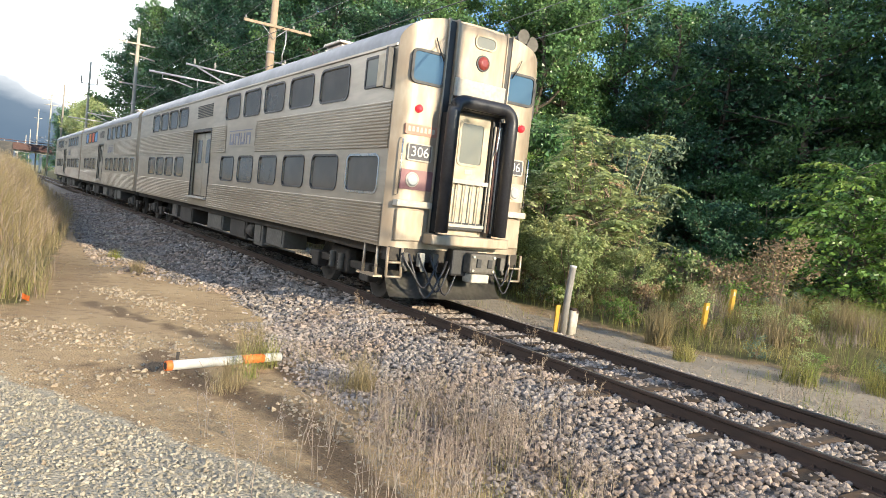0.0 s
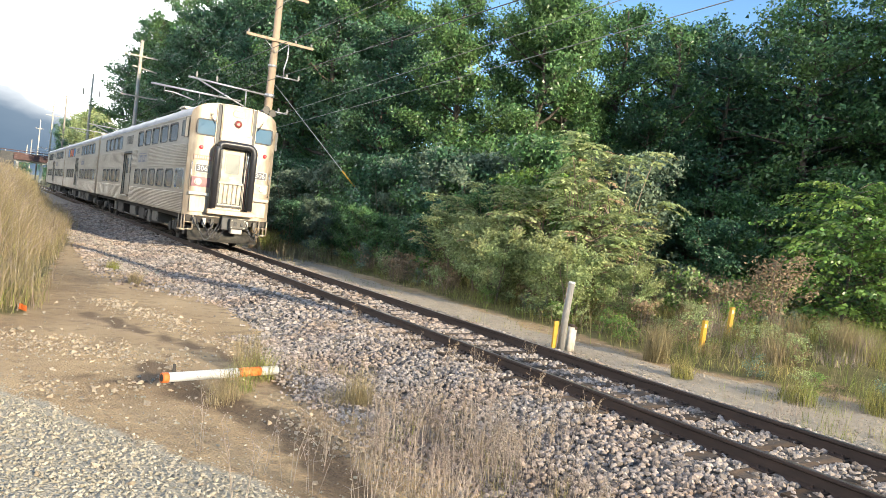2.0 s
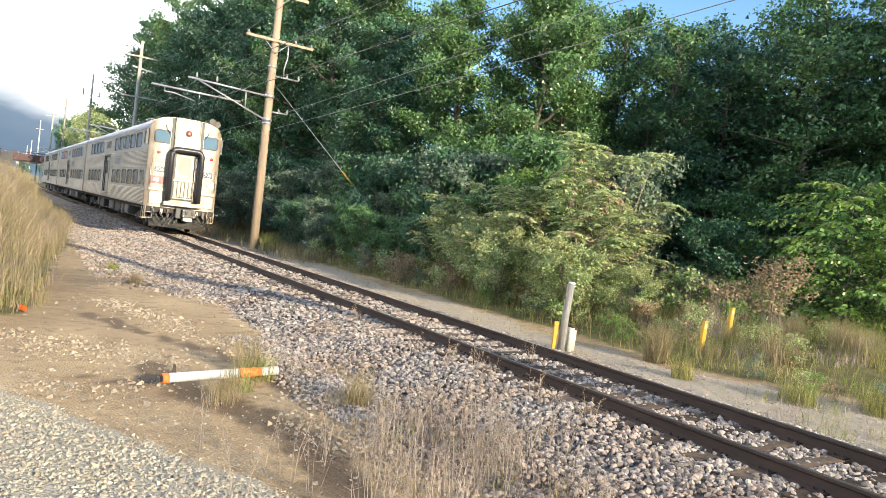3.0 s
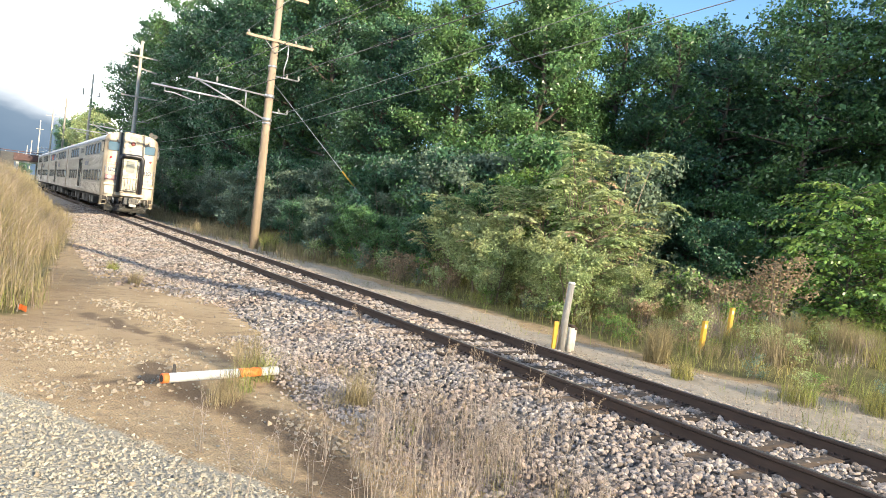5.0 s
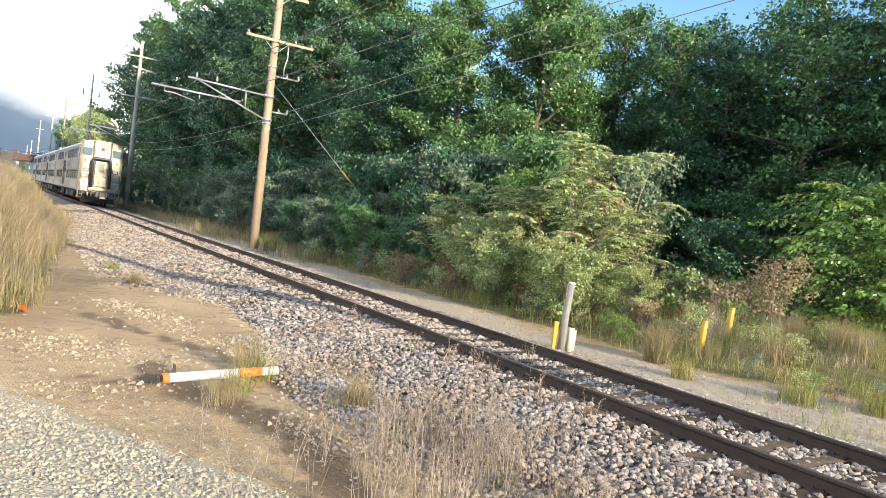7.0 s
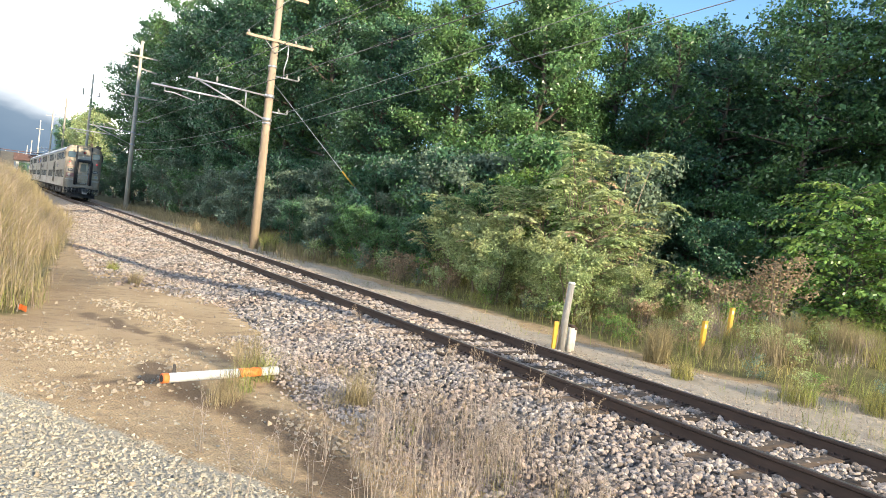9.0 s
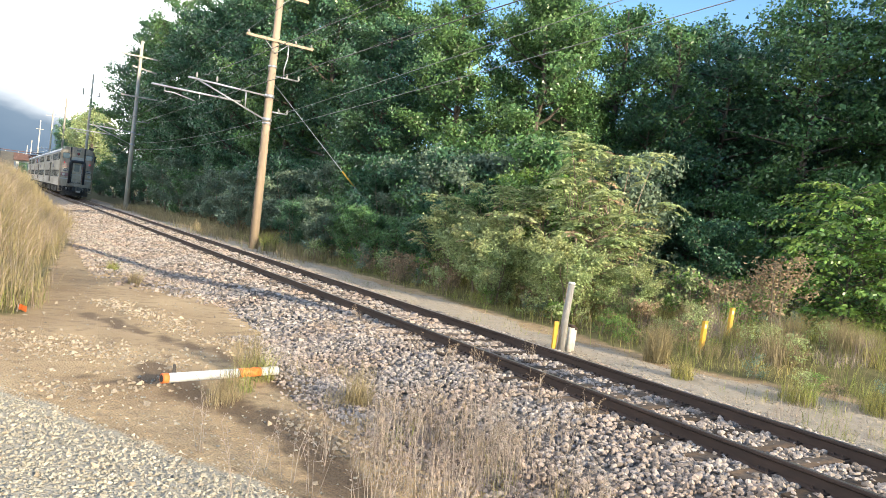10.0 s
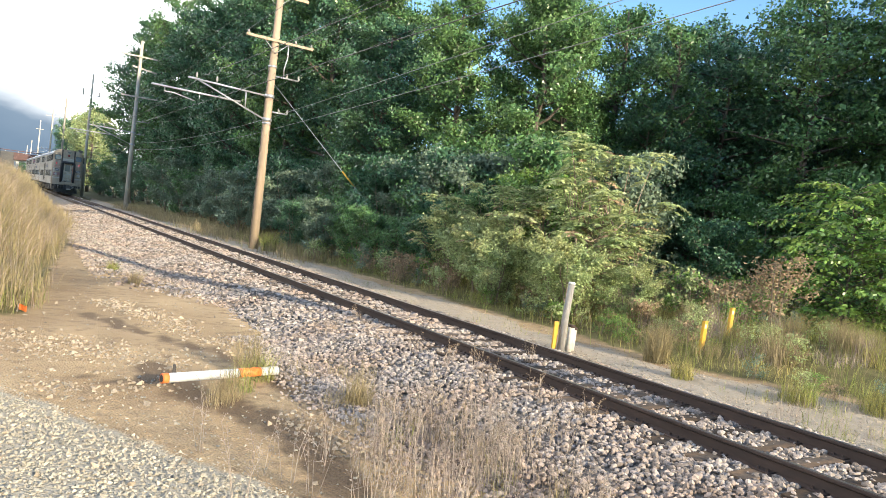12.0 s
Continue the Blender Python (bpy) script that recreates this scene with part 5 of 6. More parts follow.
plant([mids[1]], [(31.0, 17.3, 1.15), (32.5, 12.5, 1.2)])
# Two more unseen shade trees here: (30.8, 1.5) and (35, 3.5).
plant(mids[::2], [(30.8, 1.5, 1.2), (30.5, 21.6, 1.1), (33.0, 8.0, 1.3), (35, 3.5, 1.4), (35.0, 20.5, 1.3), (36.5, 15, 1.4), (39, 7, 1.5), (29.5, 26.0, 0.75)])
plant(airy, [(27.0, 25.8, 1.16), (31.5, 27.5, 1.15), (26.4, 22.0, 1.02), (35, 28, 1.2), (29.0, 23.6, 1.08), (33.0, 24.5, 1.2), (36.5, 26.0, 1.3), (28.2, 27.5, 1.1)])
# The brighter leaf copy goes where the crowns should look sunlit.
plant([tall[0]], [(18.1, 27.6, 0.67), (20.5, 24.2, 0.66), (23.2, 25.5, 0.67)])
plant([tall[2]], [(25.4, 30.0, 0.74)])

shrub_a = [build_tree(51 + k, 4.4, 1.9, 0.12, 6800, 0.165, mt, BARK_PALE, "shrub", "leafy shrub at the forest edge", "shrub", limbs=24, clump=0.4, stems=4, slim=0.6, light=True) for k, mt in enumerate((LEAF, LEAF_GREY, LEAF_DARK))]


def frond_arrays(root, way, length, pairs, size, rng):
    """One compound leaf: paired leaflets along an arching stalk."""
    way = np.array(way, float)
    side = unit(np.cross(way, (0, 0, 1)) + 1e-5)
    v = []
    for k in range(pairs):
        u = (k + 1) / pairs
        q = root + way * length * u + np.array((0, 0, 1)) * length * (0.12 * u - 0.42 * u * u)
        for s in (-1, 1):
            d = unit(side * s + way * 0.45 + np.array((0, 0, -0.35)) + rng.normal(size=3) * 0.12)
            w = unit(np.cross(d, unit(rng.normal(size=3)) + np.array((0.1, -0.3, 0.35)))) * size * 0.19
            tip = q + d * size * (1.15 - 0.55 * abs(u - 0.45)) * rng.uniform(0.85, 1.15)
            m = q + (tip - q) * 0.42
            v += [q, m + w, tip, m - w]
    return v


def build_sumac(seed, height, spread, crowns, label):
    """A sumac: bare forking stems that carry flat tiers of compound leaves."""
    rng, g = random.Random(seed), np.random.default_rng(seed)
    plant_ = thing("sumac", label, "shrub")
    verts, dry = [], []
    for st in range(4):
        az = st * 1.7 + rng.uniform(-0.4, 0.4)
        base = Vector((0.18 * math.cos(az), 0.18 * math.sin(az), -0.2))
        fork = base + Vector((math.cos(az) * spread * 0.2, math.sin(az) * spread * 0.2, height * rng.uniform(0.34, 0.5)))
        stem = part("stem", tube(bmesh.new(), [base, base.lerp(fork, 0.5) + Vector((rng.uniform(-0.1, 0.1), rng.uniform(-0.1, 0.1), 0)), fork], [0.055, 0.045, 0.036], 6), BARK_PALE, plant_)
        for i in range(crowns):
            a2 = az + rng.uniform(-1.5, 1.5)
            u = (i + 0.5) / crowns
            reach = spread * rng.uniform(0.3, 1.0) * (1 - 0.45 * u)
            tip = Vector((math.cos(a2) * reach, math.sin(a2) * reach, height * (0.36 + 0.62 * u) * rng.uniform(0.94, 1.04)))
            mid = fork.lerp(tip, 0.5) + Vector((0, 0, -0.12 * height * rng.uniform(0.0, 1.0)))
            part("bough", tube(bmesh.new(), [fork, mid, tip], [0.026, 0.018, 0.01], 4, False), BARK_PALE, stem)
            for k in range(14):
                fa = k * 2.4 + rng.uniform(-0.3, 0.3)
                q = mid.lerp(tip, 1.0 if k < 8 else rng.uniform(0.5, 0.95))
                way = unit(np.array((math.cos(fa), math.sin(fa), rng.uniform(-0.1, 0.35))))
                out = dry if rng.random() < 0.07 else verts
                out += frond_arrays(np.array(q), way, rng.uniform(0.42, 0.66), 8, 0.165, g)
    for name, lst, mat, lab in (("crown", verts, LEAF_SUMAC, ""), ("withered_leaves", dry, LEAF_RUST, "a few withered rusty leaves")):
        i = np.arange(len(lst) // 4)[:, None] * 4
        raw_mesh(name, np.array(lst), np.concatenate([i + (0, 1, 2), i + (0, 2, 3)], 1).reshape(-1, 3), mat, lab, parent=plant_)
    return plant_


def build_sapling(seed, height, spread, label):
    """A sapling whose leaves lie in flat drooping sprays along near-level boughs."""
    rng, g = random.Random(seed), np.random.default_rng(seed)
    plant_ = thing("sapling", label, "shrub")
    trunk = part("trunk", tube(bmesh.new(), [(0, 0, -0.2), (0.1, 0.05, height * 0.5), (0.05, 0.1, height * 0.94)], [0.045, 0.026, 0.008], 6), BARK, plant_)
    verts = []
    for i in range(72):
        u = 0.04 + 0.95 * (i + rng.random()) / 72
        az = i * 2.4 + rng.uniform(-0.4, 0.4)
        length = spread * (0.62 + 0.4 * math.sin(math.pi * u)) * (1 - 0.3 * u) * rng.uniform(0.7, 1.15)
        a = np.array((0.1 * u, 0.1 * u, height * u))
        way = np.array((math.cos(az), math.sin(az), 0.0))
        side = np.array((-math.sin(az), math.cos(az), 0.0))

        def along_bough(w):
            return a + way * length * w + np.array((0, 0, 1)) * length * (0.62 * w - 0.52 * w * w)
        part("bough", tube(bmesh.new(), [tuple(along_bough(w)) for w in (0, 0.35, 0.7, 1.0)], [0.016, 0.011, 0.007, 0.003], 3, False), BARK, trunk)
        for k in range(16):
            w0 = 0.1 + 0.9 * (k + 0.5) / 16
            s = 1 if k % 2 else -1
            twig = length * 0.3 * (1.15 - w0)
            d = unit(side * s + way * 0.6)
            for j in range(5):
                q = along_bough(w0) + d * twig * (j + 1) / 5 + np.array((0, 0, -0.12)) * twig * j
                e = unit(d * 0.5 + way * 0.5 + side * (0.9 if j % 2 else -0.9) + np.array((0, 0, -0.55)) + g.normal(size=3) * 0.3)
                L = 0.165 * rng.uniform(0.65, 1.2)
                c = unit(np.cross(e, unit(g.normal(size=3)) + np.array((0.1, -0.35, 0.5)))) * L * 0.29
                verts += [q, q + e * L * 0.45 + c, q + e * L, q + e * L * 0.45 - c]
    i = np.arange(len(verts) // 4)[:, None] * 4
    raw_mesh("crown", np.array(verts), np.concatenate([i + (0, 1, 2), i + (0, 2, 3)], 1).reshape(-1, 3), LEAF_BRIGHT, parent=plant_)
    return plant_


sumac = build_sumac(64, 5.0, 2.7, 8, "pale yellow-green sumac with withered tips above the weeds")
bright = build_sapling(71, 4.3, 3.0, "bright green sapling with layered drooping leaves")
plant(shrub_a, [(16.0 + 0.8 * math.sin(y * 1.3), y, 0.85 + 0.3 * abs(math.sin(y * 0.77))) for y in np.arange(24, 62, 1.9)])
plant(shrub_a, [(14.5 + 0.8 * math.sin(y), y, 1.0 + 0.2 * math.sin(y * 0.5)) for y in np.arange(62, 126, 5.0)])
plant(shrub_a, [(17.5, 19.8, 1.25), (16.3, 22.5, 1.1), (19.2, 17.0, 1.1), (18.2, 24.8, 1.3), (25.2, 8.0, 0.9), (22.4, 15.6, 0.75)])
plant([sumac], [(14.8, 14.2, 0.97), (14.0, 17.4, 0.72), (13.6, 19.8, 0.6), (15.4, 16.4, 0.8), (14.9, 12.9, 0.5)])
shrub_b = [build_tree(56 + k, 4.4, 2.0, 0.1, 6800, 0.19, mt, BARK_PALE, "shrub", lb, "shrub", limbs=24, clump=0.4, stems=4, slim=0.45, light=True) for k, (mt, lb) in enumerate(((LEAF_SUMAC, "sunlit yellow-green shrub at the forest edge"), (LEAF_BRIGHT, "sunlit bright green shrub at the forest edge")))]
plant([shrub_b[0]], [(13.0 + 0.6 * math.sin(y * 2.3), y, 0.36 + 0.16 * abs(math.sin(y * 1.9))) for y in np.arange(11.6, 17.6, 1.0)])
plant([shrub_b[0]], [(13.2, 17.4, 0.56), (13.0, 15.9, 0.44), (13.3, 18.9, 0.62)])
plant([shrub_a[1]], [(13.9 + 0.5 * math.sin(y * 1.7), y, 0.72 + 0.18 * math.sin(y * 0.9)) for y in np.arange(34, 66, 3.2)])
plant(shrub_b, [(16.0, 18.2, 0.9), (17.2, 15.6, 0.7)])
plant(shrub_a[::2], [(14.6, 20.4, 0.75), (14.4, 22.6, 0.6), (13.6, 21.2, 0.5)])
plant(shrub_a, [(13.1 + 0.7 * math.sin(y * 2.3), y, 0.42 + 0.16 * abs(math.sin(y * 1.9))) for y in np.arange(23, 34, 1.5)])
plant(shrub_a, [(16.2 + 0.8 * math.sin(y * 2.1), y, 0.9 + 0.2 * math.sin(y * 1.9)) for y in np.arange(21.5, 29, 2.2)])
# Without the silvery kind: darker leaf colours help paint this part as shaded.
plant(shrub_a[::2], [(25.0, 10.5, 1.1), (28, 5.2, 1.3), (29.5, 13.5, 1.4), (29, 9.5, 1.4), (31, 4.5, 1.4), (28, 19, 1.1), (27, 15.8, 1.0), (33, 2, 1.5)])
back_row = build_tree(91, 12, 4.5, 0.02, 4200, 0.6, LEAF_DARK, BARK, "tree", "dark leafy tree deep in the wood", "tree", limbs=18, clump=1.1, light=True, twigs=0)
plant([back_row], [(x, 262.0 + 3 * math.sin(x), 0.62) for x in np.arange(-6, 40, 7)] + [(44 + 3 * math.sin(y * 1.1), y, 1.05 + 0.15 * math.sin(y)) for y in np.arange(-18, 62, 5.0)] + [(37 + 2 * math.sin(y), y, 1.0) for y in np.arange(-20, 50, 6.0)])
plant([bright], [(19.8, 9.4, 1.0), (21.4, 7.2, 1.05)])
herb = [build_tree(101 + k, 1.0, 0.5, 0.1, 520, 0.085, mt, BARK_PALE, "weed_plant", lb, "weed", limbs=8, clump=0.16, stems=4, slim=0.6, droop=0.5, light=True, twigs=0) for k, (mt, lb) in enumerate(((LEAF_SUMAC, "yellow-green leafy weed in the verge"), (LEAF_BRIGHT, "fresh green leafy weed in the verge"), (LEAF_RUST, "withered brown weed in the verge"), (LEAF_GREY, "grey-green leafy weed in the verge")))]
withered = build_tree(111, 2.3, 0.9, 0.3, 800, 0.11, LEAF_RUST, BARK_PALE, "withered_shrub", "half-withered brown shrub standing in the weeds", "shrub", limbs=16, clump=0.26, stems=3)
plant([withered], [(16.6, 9.5, 1.0), (17.5, 10.4, 0.8)])
plant(herb, [q for q in [(12.2 + 5.5 * random.random() ** 1.4, 3.5 + 12 * random.random(), random.uniform(0.3, 0.65)) for _ in range(60)] if not (7.3 < q[1] < 10.2 and q[0] < 15.3)])
plant([herb[0], herb[2]], [(12.3 + 3.6 * random.random(), 7.0 + 4.5 * random.random(), random.uniform(0.35, 0.7)) for _ in range(22)])
plant(herb, [(15.2 + 5.0 * random.random(), 9.8 + 4.2 * random.random(), random.uniform(0.7, 1.35)) for _ in range(34)])
plant(herb, [(11.9 + 1.8 * random.random(), 15 + 14 * random.random(), random.uniform(0.5, 1.0)) for _ in range(45)])
tree_far = build_tree(81, 17, 5.5, 0.06, 11000, 0.5, LEAF_SUMAC, BARK, "tree", "sunlit yellow-green tree beyond the bend of the wood", "tree", limbs=26, clump=1.1, light=True)
plant([tree_far], [(14.6, 140, 0.9), (16.4, 158, 1.02), (18.6, 180, 1.15)])
plant([deep[1]], [(13.4, 176, 0.74)])
plant(deep, [(15.2, 205, 0.8), (18, 218, 0.85), (26, 150, 0.9)])

# ---- grass and weeds ----


def grass(name, label, xs, ys, n, height, width, mat, keep=None, lean=0.3, curl=0.5):
    x, y = RNG.uniform(*xs, n), RNG.uniform(*ys, n)
    if keep is not None:
        k = RNG.random(n) < keep(x, y)
        x, y = x[k], y[k]
    base = np.stack([x, y, ground_z(x, y) - 0.02], 1)
    v, f = blade_arrays(base, np.full(len(x), height) * (0.75 + 0.5 * (0.5 + 0.5 * wobble(x * 1.2, y))), width, lean, curl)
    return raw_mesh(name, v, f, mat, label, "grass", "stuff")


def on_bank(x, y):
    return smooth_step((0.85 + 0.11 * np.clip(y - 13.2, 0, 30) - x - 0.5 * wobble(x, y)) / 1.1) * smooth_step((y - 12.9 + 0.6 * wobble(x * 0.8, y)) / 1.2)


grass("tall_grass", "tall dry tan grass covering the bank", (-6, 4), (12, 42), 74000, 0.95, 0.009, GRASS_TAN, on_bank, 0.5, 0.7)
grass("tall_grass", "tall dry tan grass on the far bank", (-6, 5), (40, 110), 16000, 1.0, 0.03, GRASS_TAN, on_bank)
grass("bank_plumes", "reddish feathery seed stalks above the bank grass", (-6, 4), (12, 36), 9000, 1.25, 0.011, WEED_DRY, on_bank, 0.45, 0.6)
grass("bank_grass", "green grass at the foot of the bank", (-6, 4), (12, 30), 14000, 0.55, 0.012, GRASS_GREEN, lambda x, y: on_bank(x, y) * (0.25 + 0.75 * smooth_step((18.0 - y) / 4)))


def verge(x, y):
    return smooth_step((x - 11.4 - widen(y) + 0.35 * wobble(x * 1.4, y * 1.2)) / 0.7)


grass("verge_grass", "green and yellow grass of the verge", (11, 25), (1, 40), 76000, 0.42, 0.010, GRASS_GREEN, lambda x, y: verge(x, y) * (1 - 0.5 * smooth_step((y - 22) / 6)) * np.clip(0.7 + 0.6 * wobble(x * 0.8 + 2, y), 0.2, 1), 0.5, 0.7)
grass("verge_dry_grass", "dry tan stalks standing in the verge", (11, 22), (2, 70), 36000, 0.7, 0.008, GRASS_TAN, lambda x, y: verge(x, y) * np.clip(0.3 + 0.8 * wobble(x, y * 0.8), 0.03, 1), 0.4)
grass("path_weeds", "sparse green weeds along the service path", (9.2, 13.2), (2, 60), 7000, 0.3, 0.010, GRASS_GREEN, lambda x, y: np.clip(0.9 * wobble(x * 1.7, y * 1.3) - 0.05, 0, 1))
grass("pole_grass", "dry grass along the far side of the track", (9.6, 12.5), (26, 75), 9000, 0.7, 0.016, GRASS_TAN, lambda x, y: np.clip(0.5 + wobble(x, y * 0.6), 0, 1) * smooth_step((x - 9.9) / 0.5))


def tuft(name, label, x, y, n, height, radius, mat, width=0.008, lean=0.45, z=None):
    r = radius * np.sqrt(RNG.random(n)) * 0.6
    a = RNG.uniform(0, math.tau, n)
    px, py = x + r * np.cos(a), y + r * np.sin(a)
    gz = np.maximum(ground_z(px, py), ballast_z(px, py) if x > TRACK_X - 3.5 and x < TRACK_X + 2.4 else -9)
    v, f = blade_arrays(np.stack([px, py, gz - 0.01], 1), np.full(n, height), width, lean, 0.6)
    return raw_mesh(name, v, f, mat, label, "grass", "", group="grass tufts")


def weed(x, y, height, n, label="dry branching weed with rusty seed heads"):
    """A dry branched weed with small seed heads."""
    w = thing("dry_weed", label, "weed", "dry weeds")
    g = max(float(ground_z(x, y)), float(ballast_z(x, y)) if TRACK_X - 3.5 < x < TRACK_X + 2.4 else -9)
    w.location = (x, y, g)
    bm = bmesh.new()
    heads = []
    rng = random.Random(int(x * 1000 + y * 77))
    for k in range(n):
        a = rng.uniform(0, math.tau)
        h = height * rng.uniform(0.6, 1.1)
        top = Vector((math.cos(a) * h * 0.3, math.sin(a) * h * 0.3, h))
        base = Vector((math.cos(a) * 0.05, math.sin(a) * 0.05, -0.02))
        mid = base.lerp(top, 0.5) + Vector((rng.uniform(-0.03, 0.03), rng.uniform(-0.03, 0.03), 0.03))
        tube(bm, [base, mid, top], [0.004, 0.003, 0.002], 3, False)
        for j in range(5):
            q = mid.lerp(top, j / 4)
            e = q + Vector((rng.uniform(-0.12, 0.12), rng.uniform(-0.12, 0.12), rng.uniform(0.02, 0.12))) * height
            tube(bm, [q, e], [0.0025, 0.0015], 3, False)
            heads += [tuple(q.lerp(e, u)) for u in (0.6, 0.8, 1.0)]
    tagged(part("stem", bm, WEED_DRY, w), kind="stuff")
    V, F = leaf_arrays(np.repeat(np.array(heads), 2, 0) + RNG.normal(size=(len(heads) * 2, 3)) * 0.012, 0.016, 0.0, 0.6)
    raw_mesh("seed_head", V, F, LEAF_RUST if height < 0.45 else WEED_DRY, parent=w, kind="stuff")
    return w


for x_, y_, h_, n_ in ((2.62, 8.2, 0.45, 150), (2.85, 8.5, 0.5, 110), (3.2, 9.3, 0.75, 240), (2.45, 8.0, 0.35, 120), (3.3, 9.0, 0.5, 140)):
    tuft("grass_tuft", "dry tan reedy grass tuft beside the fallen post", x_, y_, n_, h_, 0.3, GRASS_TAN if h_ != 0.5 else GRASS_GREEN, 0.0045, 0.38)
tuft("grass_tuft", "dry tan grass tuft casting a shadow on the dirt", 4.1, 7.65, 360, 0.45, 0.3, GRASS_TAN, 0.005, 0.5)
tuft("grass_tuft", "small green tuft in the sand", 3.1, 21.5, 160, 0.3, 0.3, GRASS_GREEN)
tuft("grass_tuft", "thin dry tuft in the sand", 3.2, 18.5, 160, 0.4, 0.3, GRASS_TAN)
tuft("grass_tuft", "fresh green tuft on the gravel path", 10.6, 7.6, 260, 0.4, 0.35, GRASS_GREEN)
tuft("grass_tuft", "tall dry grass clump in the verge", 11.5, 8.9, 420, 0.9, 0.45, GRASS_TAN, 0.010)
tuft("grass_tuft", "green weed clump on the path", 11.4, 5.9, 360, 0.45, 0.5, GRASS_GREEN)
tuft("grass_tuft", "green weed clump on the path", 12.4, 5.0, 420, 0.5, 0.6, GRASS_GREEN)
tuft("grass_tuft", "dry weeds round the marker post", 12.8, 8.65, 260, 0.34, 0.5, GRASS_TAN, 0.008)
tuft("grass_tuft", "dry weeds round the marker post", 14.45, 9.15, 300, 0.4, 0.6, GRASS_TAN, 0.008)
tuft("grass_tuft", "brownish weeds along the verge", 13.6, 8.0, 300, 0.3, 0.9, WEED_DRY, 0.008)
tuft("grass_tuft", "brownish weeds along the verge", 14.9, 7.0, 300, 0.3, 0.9, WEED_DRY, 0.008)
for k_ in range(34):
    x_, y_ = 12.4 + 4.2 * random.random(), 6.5 + 10.5 * random.random()
    if abs(x_ - 12.9) > 0.5 and abs(x_ - 14.6) > 0.5:
        tuft("grass_tuft", "tall dry grass clump standing in the verge", x_, y_, 130, random.uniform(0.55, 0.95), 0.4, (GRASS_TAN, WEED_DRY, GRASS_TAN)[k_ % 3], 0.009, 0.3)
for k_ in range(16):
    tuft("grass_tuft", "sparse thin weeds at the edge of the gravel path", float(RNG.uniform(9.6, 12.6)), float(RNG.uniform(3.0, 6.6)), 40, float(RNG.uniform(0.22, 0.42)), 0.4, (GRASS_GREEN, WEED_DRY)[k_ % 2], 0.005, 0.5)
for k_ in range(26):
    tuft("grass_tuft", "sunlit yellow-green grass clump in the verge", float(RNG.uniform(14.6, 20)), float(RNG.uniform(6.2, 11.5)), 120, float(RNG.uniform(0.45, 0.8)), 0.6, GRASS_GREEN if k_ % 3 else GRASS_TAN, 0.008, 0.4)
tuft("grass_tuft", "pale weeds beside the pole", 11.2, 31.5, 400, 0.9, 0.6, GRASS_GREEN, 0.015)
for k_ in range(15):
    tuft("grass_tuft", "dry grass tuft on the ballast slope", float(RNG.uniform(2.9, 4.7)), float(RNG.uniform(3.6, 6.2)), 34, 0.42, 0.3, (GRASS_TAN, WEED_DRY, GRASS_GREEN)[k_ % 3], 0.004, 0.4)
for k_ in range(22):
    weed(float(RNG.uniform(2.9, 4.8)), float(RNG.uniform(3.6, 6.4)), float(RNG.uniform(0.45, 0.75)), 5, "tall thin dry weed on the ballast slope")
for x_, y_ in ((5.9, 9.3), (6.1, 8.5), (6.2, 8.0), (6.0, 7.4), (6.15, 6.6), (6.05, 5.5), (7.6, 8.4), (5.2, 11.0), (5.5, 10.0), (6.0, 11.6)):
    weed(x_, y_, 0.38, 6)
for k_ in range(24):
    weed(float(RNG.uniform(3.9, 5.5)), float(RNG.uniform(3.9, 7.6)), float(RNG.uniform(0.35, 0.6)), 5, "dry purplish weed on the ballast slope")

def stalks(x, y, height, n):
    """Straight pale dead stalks with a few short side shoots."""
    w = thing("dry_weed", "bleached straight dead stalks standing before the ballast", "weed", "dry weeds")
    w.location = (x, y, max(float(ground_z(x, y)), float(ballast_z(x, y)) if x > TRACK_X - 3.5 else -9))
    rng = random.Random(int(x * 900 + y * 71))
    bm = bmesh.new()
    for k in range(n):
        b = Vector((rng.gauss(0, 0.12), rng.gauss(0, 0.12), -0.02))
        t = b + Vector((rng.gauss(0, 0.1), rng.gauss(0, 0.1), 1)) * height * rng.uniform(0.5, 1.1)
        tube(bm, [b, b.lerp(t, 0.5) + Vector((rng.gauss(0, 0.012), rng.gauss(0, 0.012), 0)), t], [0.0035, 0.003, 0.002], 3, False)
        for j in range(4):
            q = b.lerp(t, rng.uniform(0.45, 1))
            tube(bm, [q, q + Vector((rng.gauss(0, 0.05), rng.gauss(0, 0.05), rng.uniform(0.03, 0.1)))], [0.0025, 0.0015], 3, False)
    tagged(part("stem", bm, WEED_DRY, w), kind="stuff")


for k_ in range(26):
    stalks(float(RNG.uniform(2.5, 4.6)), float(RNG.uniform(3.7, 6.4)), float(RNG.uniform(0.45, 0.8)), 7)
for k_ in range(14):
    tuft("grass_tuft", "thin dry grass on the ballast slope", float(RNG.uniform(3.7, 5.0)), float(RNG.uniform(5.5, 9.5)), 40, 0.32, 0.3, GRASS_TAN, 0.005, 0.5)
for x_, y_ in ((1.9, 6.6), (2.2, 5.8), (2.4, 5.6), (2.5, 5.3), (1.7, 4.8), (2.7, 4.7)):
    weed(x_, y_, 0.6, 4, "pale dry stalks at the edge of the apron")

# ---- markers ----


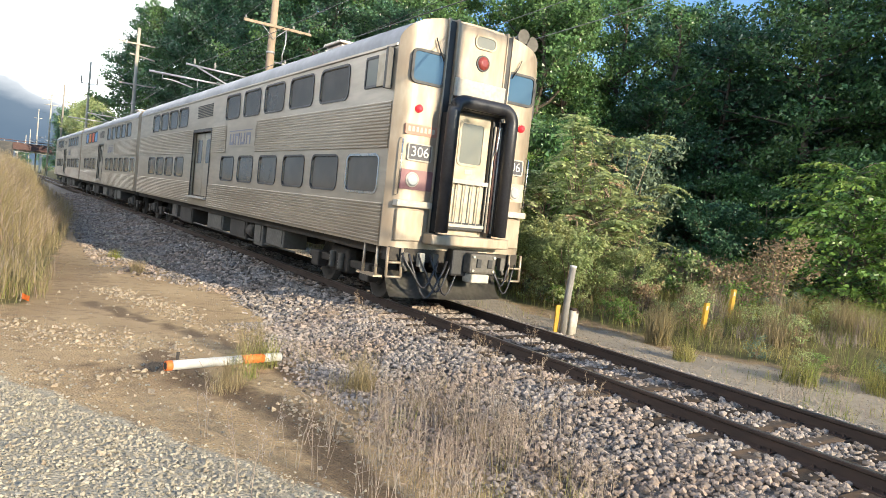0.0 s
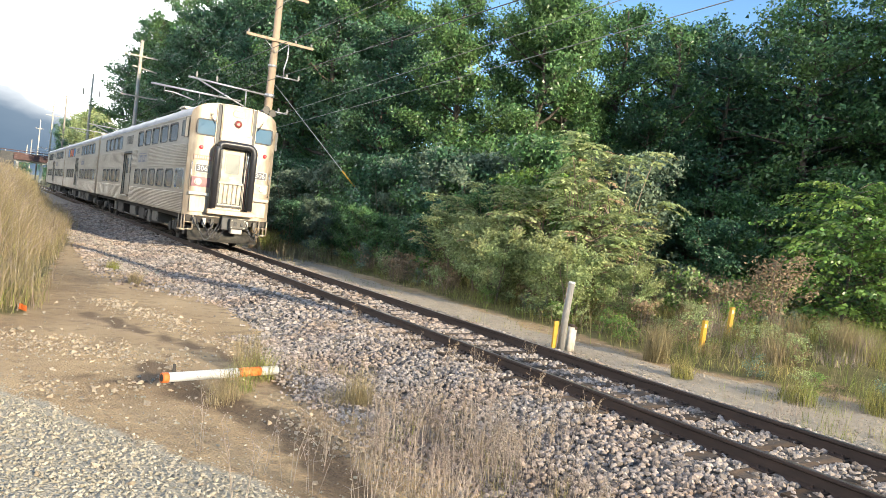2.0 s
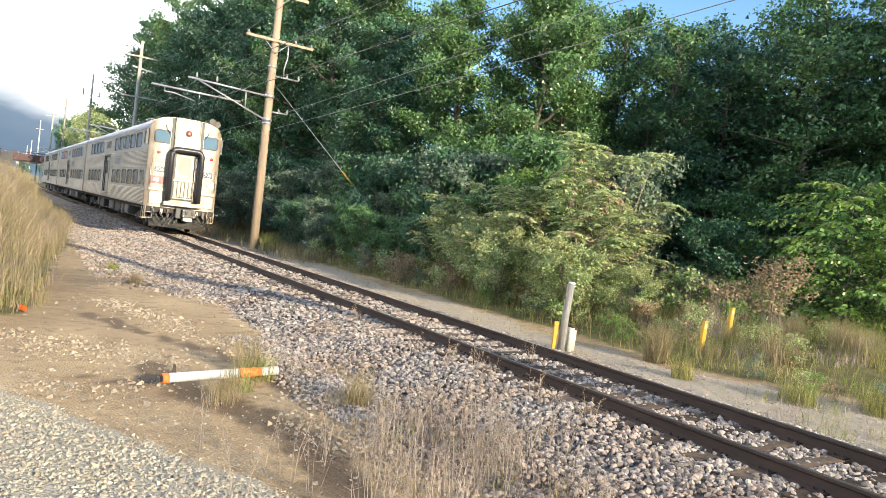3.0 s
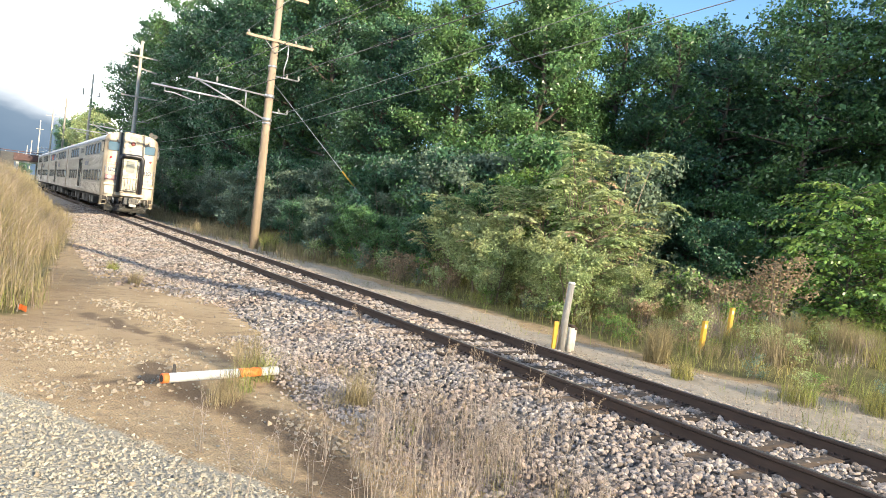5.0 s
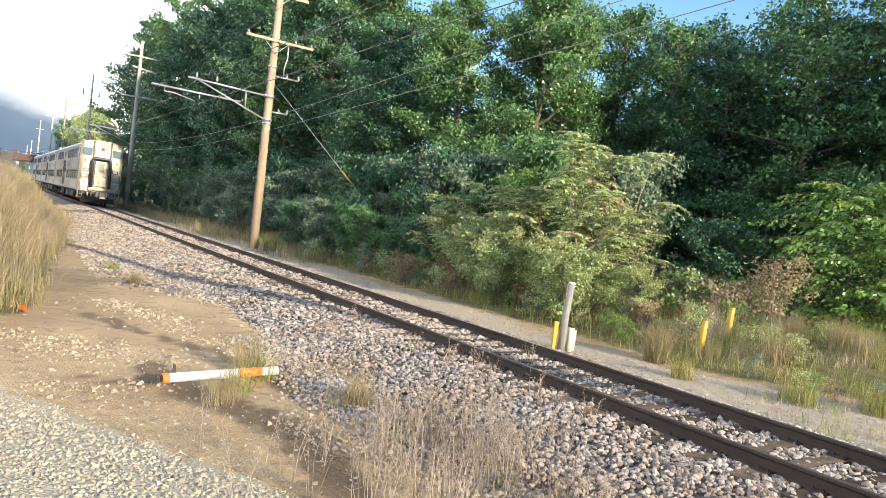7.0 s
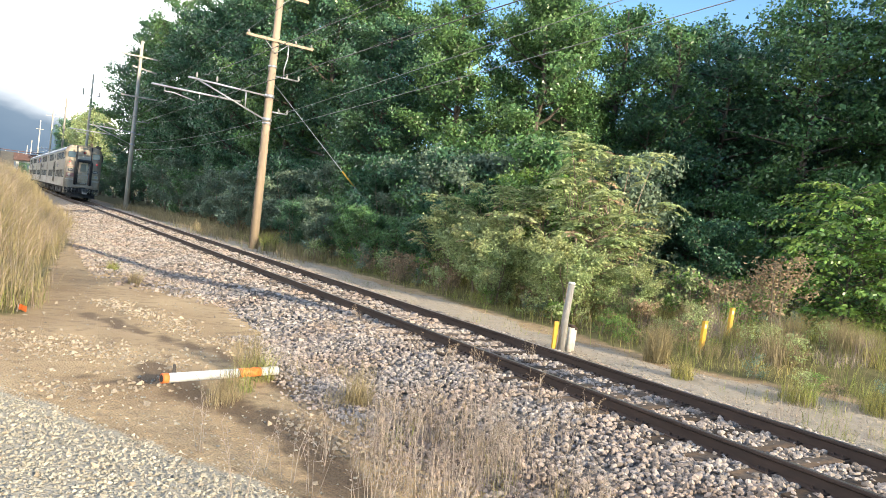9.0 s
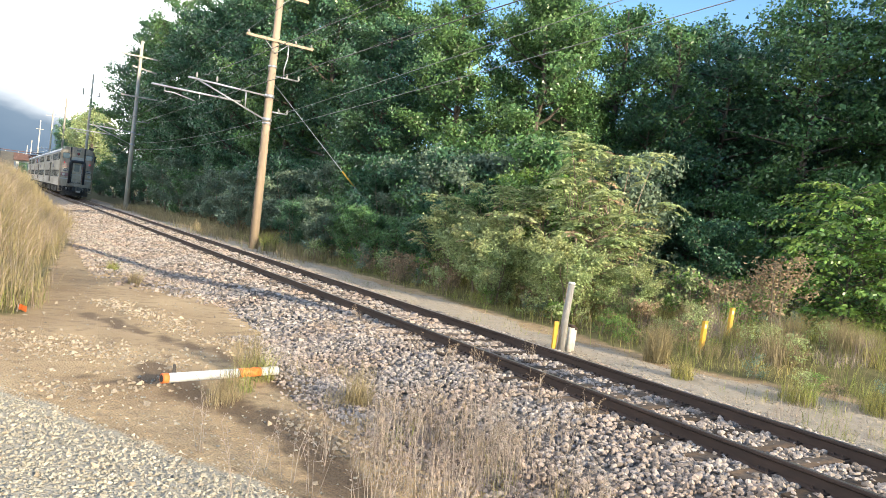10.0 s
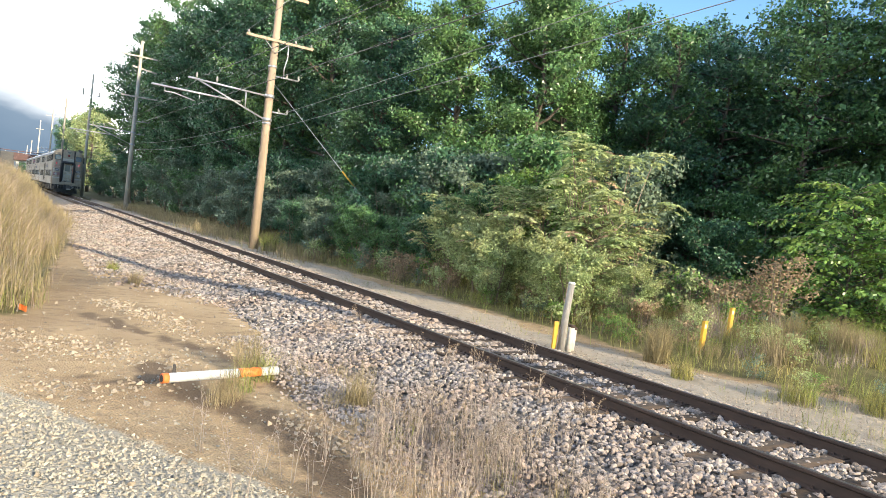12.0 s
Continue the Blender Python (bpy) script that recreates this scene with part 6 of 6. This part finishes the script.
def fallen_post():
    p = thing("fallen_marker_post", "fallen white plastic marker post with orange bands lying on dirt", "marker post")
    a, b = Vector((1.97, 8.72, -0.36)), Vector((3.5, 8.98, -0.36))
    part("tube", tube(bmesh.new(), [a, b], 0.06, 18), WHITE, p)
    part("band", tube(bmesh.new(), [a.lerp(b, 0.62), a.lerp(b, 0.83)], 0.0625, 18), ORANGE, p, "orange band")
    part("end_cap", tube(bmesh.new(), [a.lerp(b, -0.03), a.lerp(b, 0.02)], 0.064, 18), ORANGE, p, "orange end cap")
    # No opening: a black disc paints the dark of the hollow end.
    part("cap_hole", tube(bmesh.new(), [a.lerp(b, -0.033), a.lerp(b, -0.028)], 0.045, 14), BLACK, p)
    part("end_cap", tube(bmesh.new(), [b.lerp(a, -0.015), b.lerp(a, 0.01)], 0.05, 18), TRIM, p)
    part("peg", tube(bmesh.new(), [a.lerp(b, 0.08) + Vector((0, 0.09, -0.1)), a.lerp(b, 0.08) + Vector((0, 0.1, 0.14))], 0.02, 8), UNDER, p)


fallen_post()


def survey_flag(x, y):
    z = float(ground_z(x, y))
    q = thing("survey_flag", "small orange survey flag at the foot of the bank", "flag")
    part("wire_staff", tube(bmesh.new(), [(x, y, z - 0.02), (x + 0.02, y, z + 0.16)], 0.004, 5), GALV, q)
    bm = bmesh.new()
    rows = [[bm.verts.new((x + 0.02 + 0.03 * k, y + 0.02 * math.sin(k * 1.6), z + h - 0.012 * k)) for k in range(5)] for h in (0.05, 0.15)]
    for k in range(4):
        bm.faces.new((rows[0][k], rows[0][k + 1], rows[1][k + 1], rows[1][k]))
    bmesh.ops.solidify(bm, geom=list(bm.faces), thickness=0.003)
    part("flag", bm, ORANGE, q, "orange plastic flag")


survey_flag(0.55, 13.9)


def marker_cluster():
    x, y = 9.84, 9.98
    z = float(ground_z(x, y)) - 0.02
    p = thing("wooden_post", "tall leaning weathered grey post beside the track", "post")
    part("shaft", tube(bmesh.new(), [(x, y, z), (x + 0.04, y, z + 0.75), (x + 0.1, y, z + 1.42)], [0.08, 0.072, 0.068], 10), GREY_WOOD, p)
    part("cap", tube(bmesh.new(), [(x + 0.1, y, z + 1.4), (x + 0.103, y, z + 1.45)], [0.074, 0.066], 10), WHITE, p)
    for dx, dy, h in ((0.2, -0.02, 0.56), (0.34, 0.05, 0.5)):
        q = thing("short_post", "short white post with a rusty top", "post", "short posts")
        part("shaft", tube(bmesh.new(), [(x + dx, y + dy, z), (x + dx + 0.03, y + dy, z + h)], 0.07, 12), WHITE_IRON, q)
        part("rusty_top", tube(bmesh.new(), [(x + dx + 0.03, y + dy, z + h - 0.04), (x + dx + 0.032, y + dy, z + h + 0.015)], 0.072, 12), RAIL, q)
    q = thing("marker_stake", "flat yellow marker stake beside the grey post", "marker post", "yellow markers")
    part("blade", box(bmesh.new(), x - 0.17, x - 0.06, y + 0.06, y + 0.1, z, z + 0.62, 0.01), YELLOW, q)


marker_cluster()


def yellow_marker(x, y, h):
    z = float(ground_z(x, y)) - 0.02
    q = thing("marker_post", "yellow plastic utility marker post in the weeds", "marker post", "yellow markers")
    prof = [(-0.08, 0), (-0.06, -0.05), (0.06, -0.05), (0.08, 0), (0.065, 0.0), (0.05, -0.035), (-0.05, -0.035), (-0.065, 0)]
    bm = bmesh.new()
    a = [bm.verts.new((x + u, y + v, z)) for u, v in prof]
    b = [bm.verts.new((x + u + 0.04, y + v, z + h)) for u, v in prof]
    for k in range(8):
        bm.faces.new((a[k], a[(k + 1) % 8], b[(k + 1) % 8], b[k]))
    bm.faces.new(b)
    bmesh.ops.recalc_face_normals(bm, faces=bm.faces)
    part("blade", bm, YELLOW, q)
    part("decal", box(bmesh.new(), x - 0.01, x + 0.05, y - 0.056, y - 0.051, z + h * 0.78, z + h * 0.9), WHITE_IRON, q)


yellow_marker(12.9, 8.9, 0.72)
yellow_marker(14.6, 9.4, 0.68)

# ---- movement ----


def motions():
    """The three coupled cars run away along the track, their axles rolling."""
    for k, car in enumerate((rear_car, middle_car, front_car)):
        walk(car, [(t, pose(TRACK_X, train_y(t) + k * CAR_LEN, 0)) for t in np.arange(0, 12.01, 0.5)])
    n = 180
    for car, axle, y in AXLES:
        rows = []
        for i in range(n + 1):
            t = 12.0 * i / n
            turn = -math.degrees((train_y(t) - train_y(0)) / 0.46)
            rows.append((t, pose(0, y, 0.46, turn)))
        walk(axle, rows)


motions()
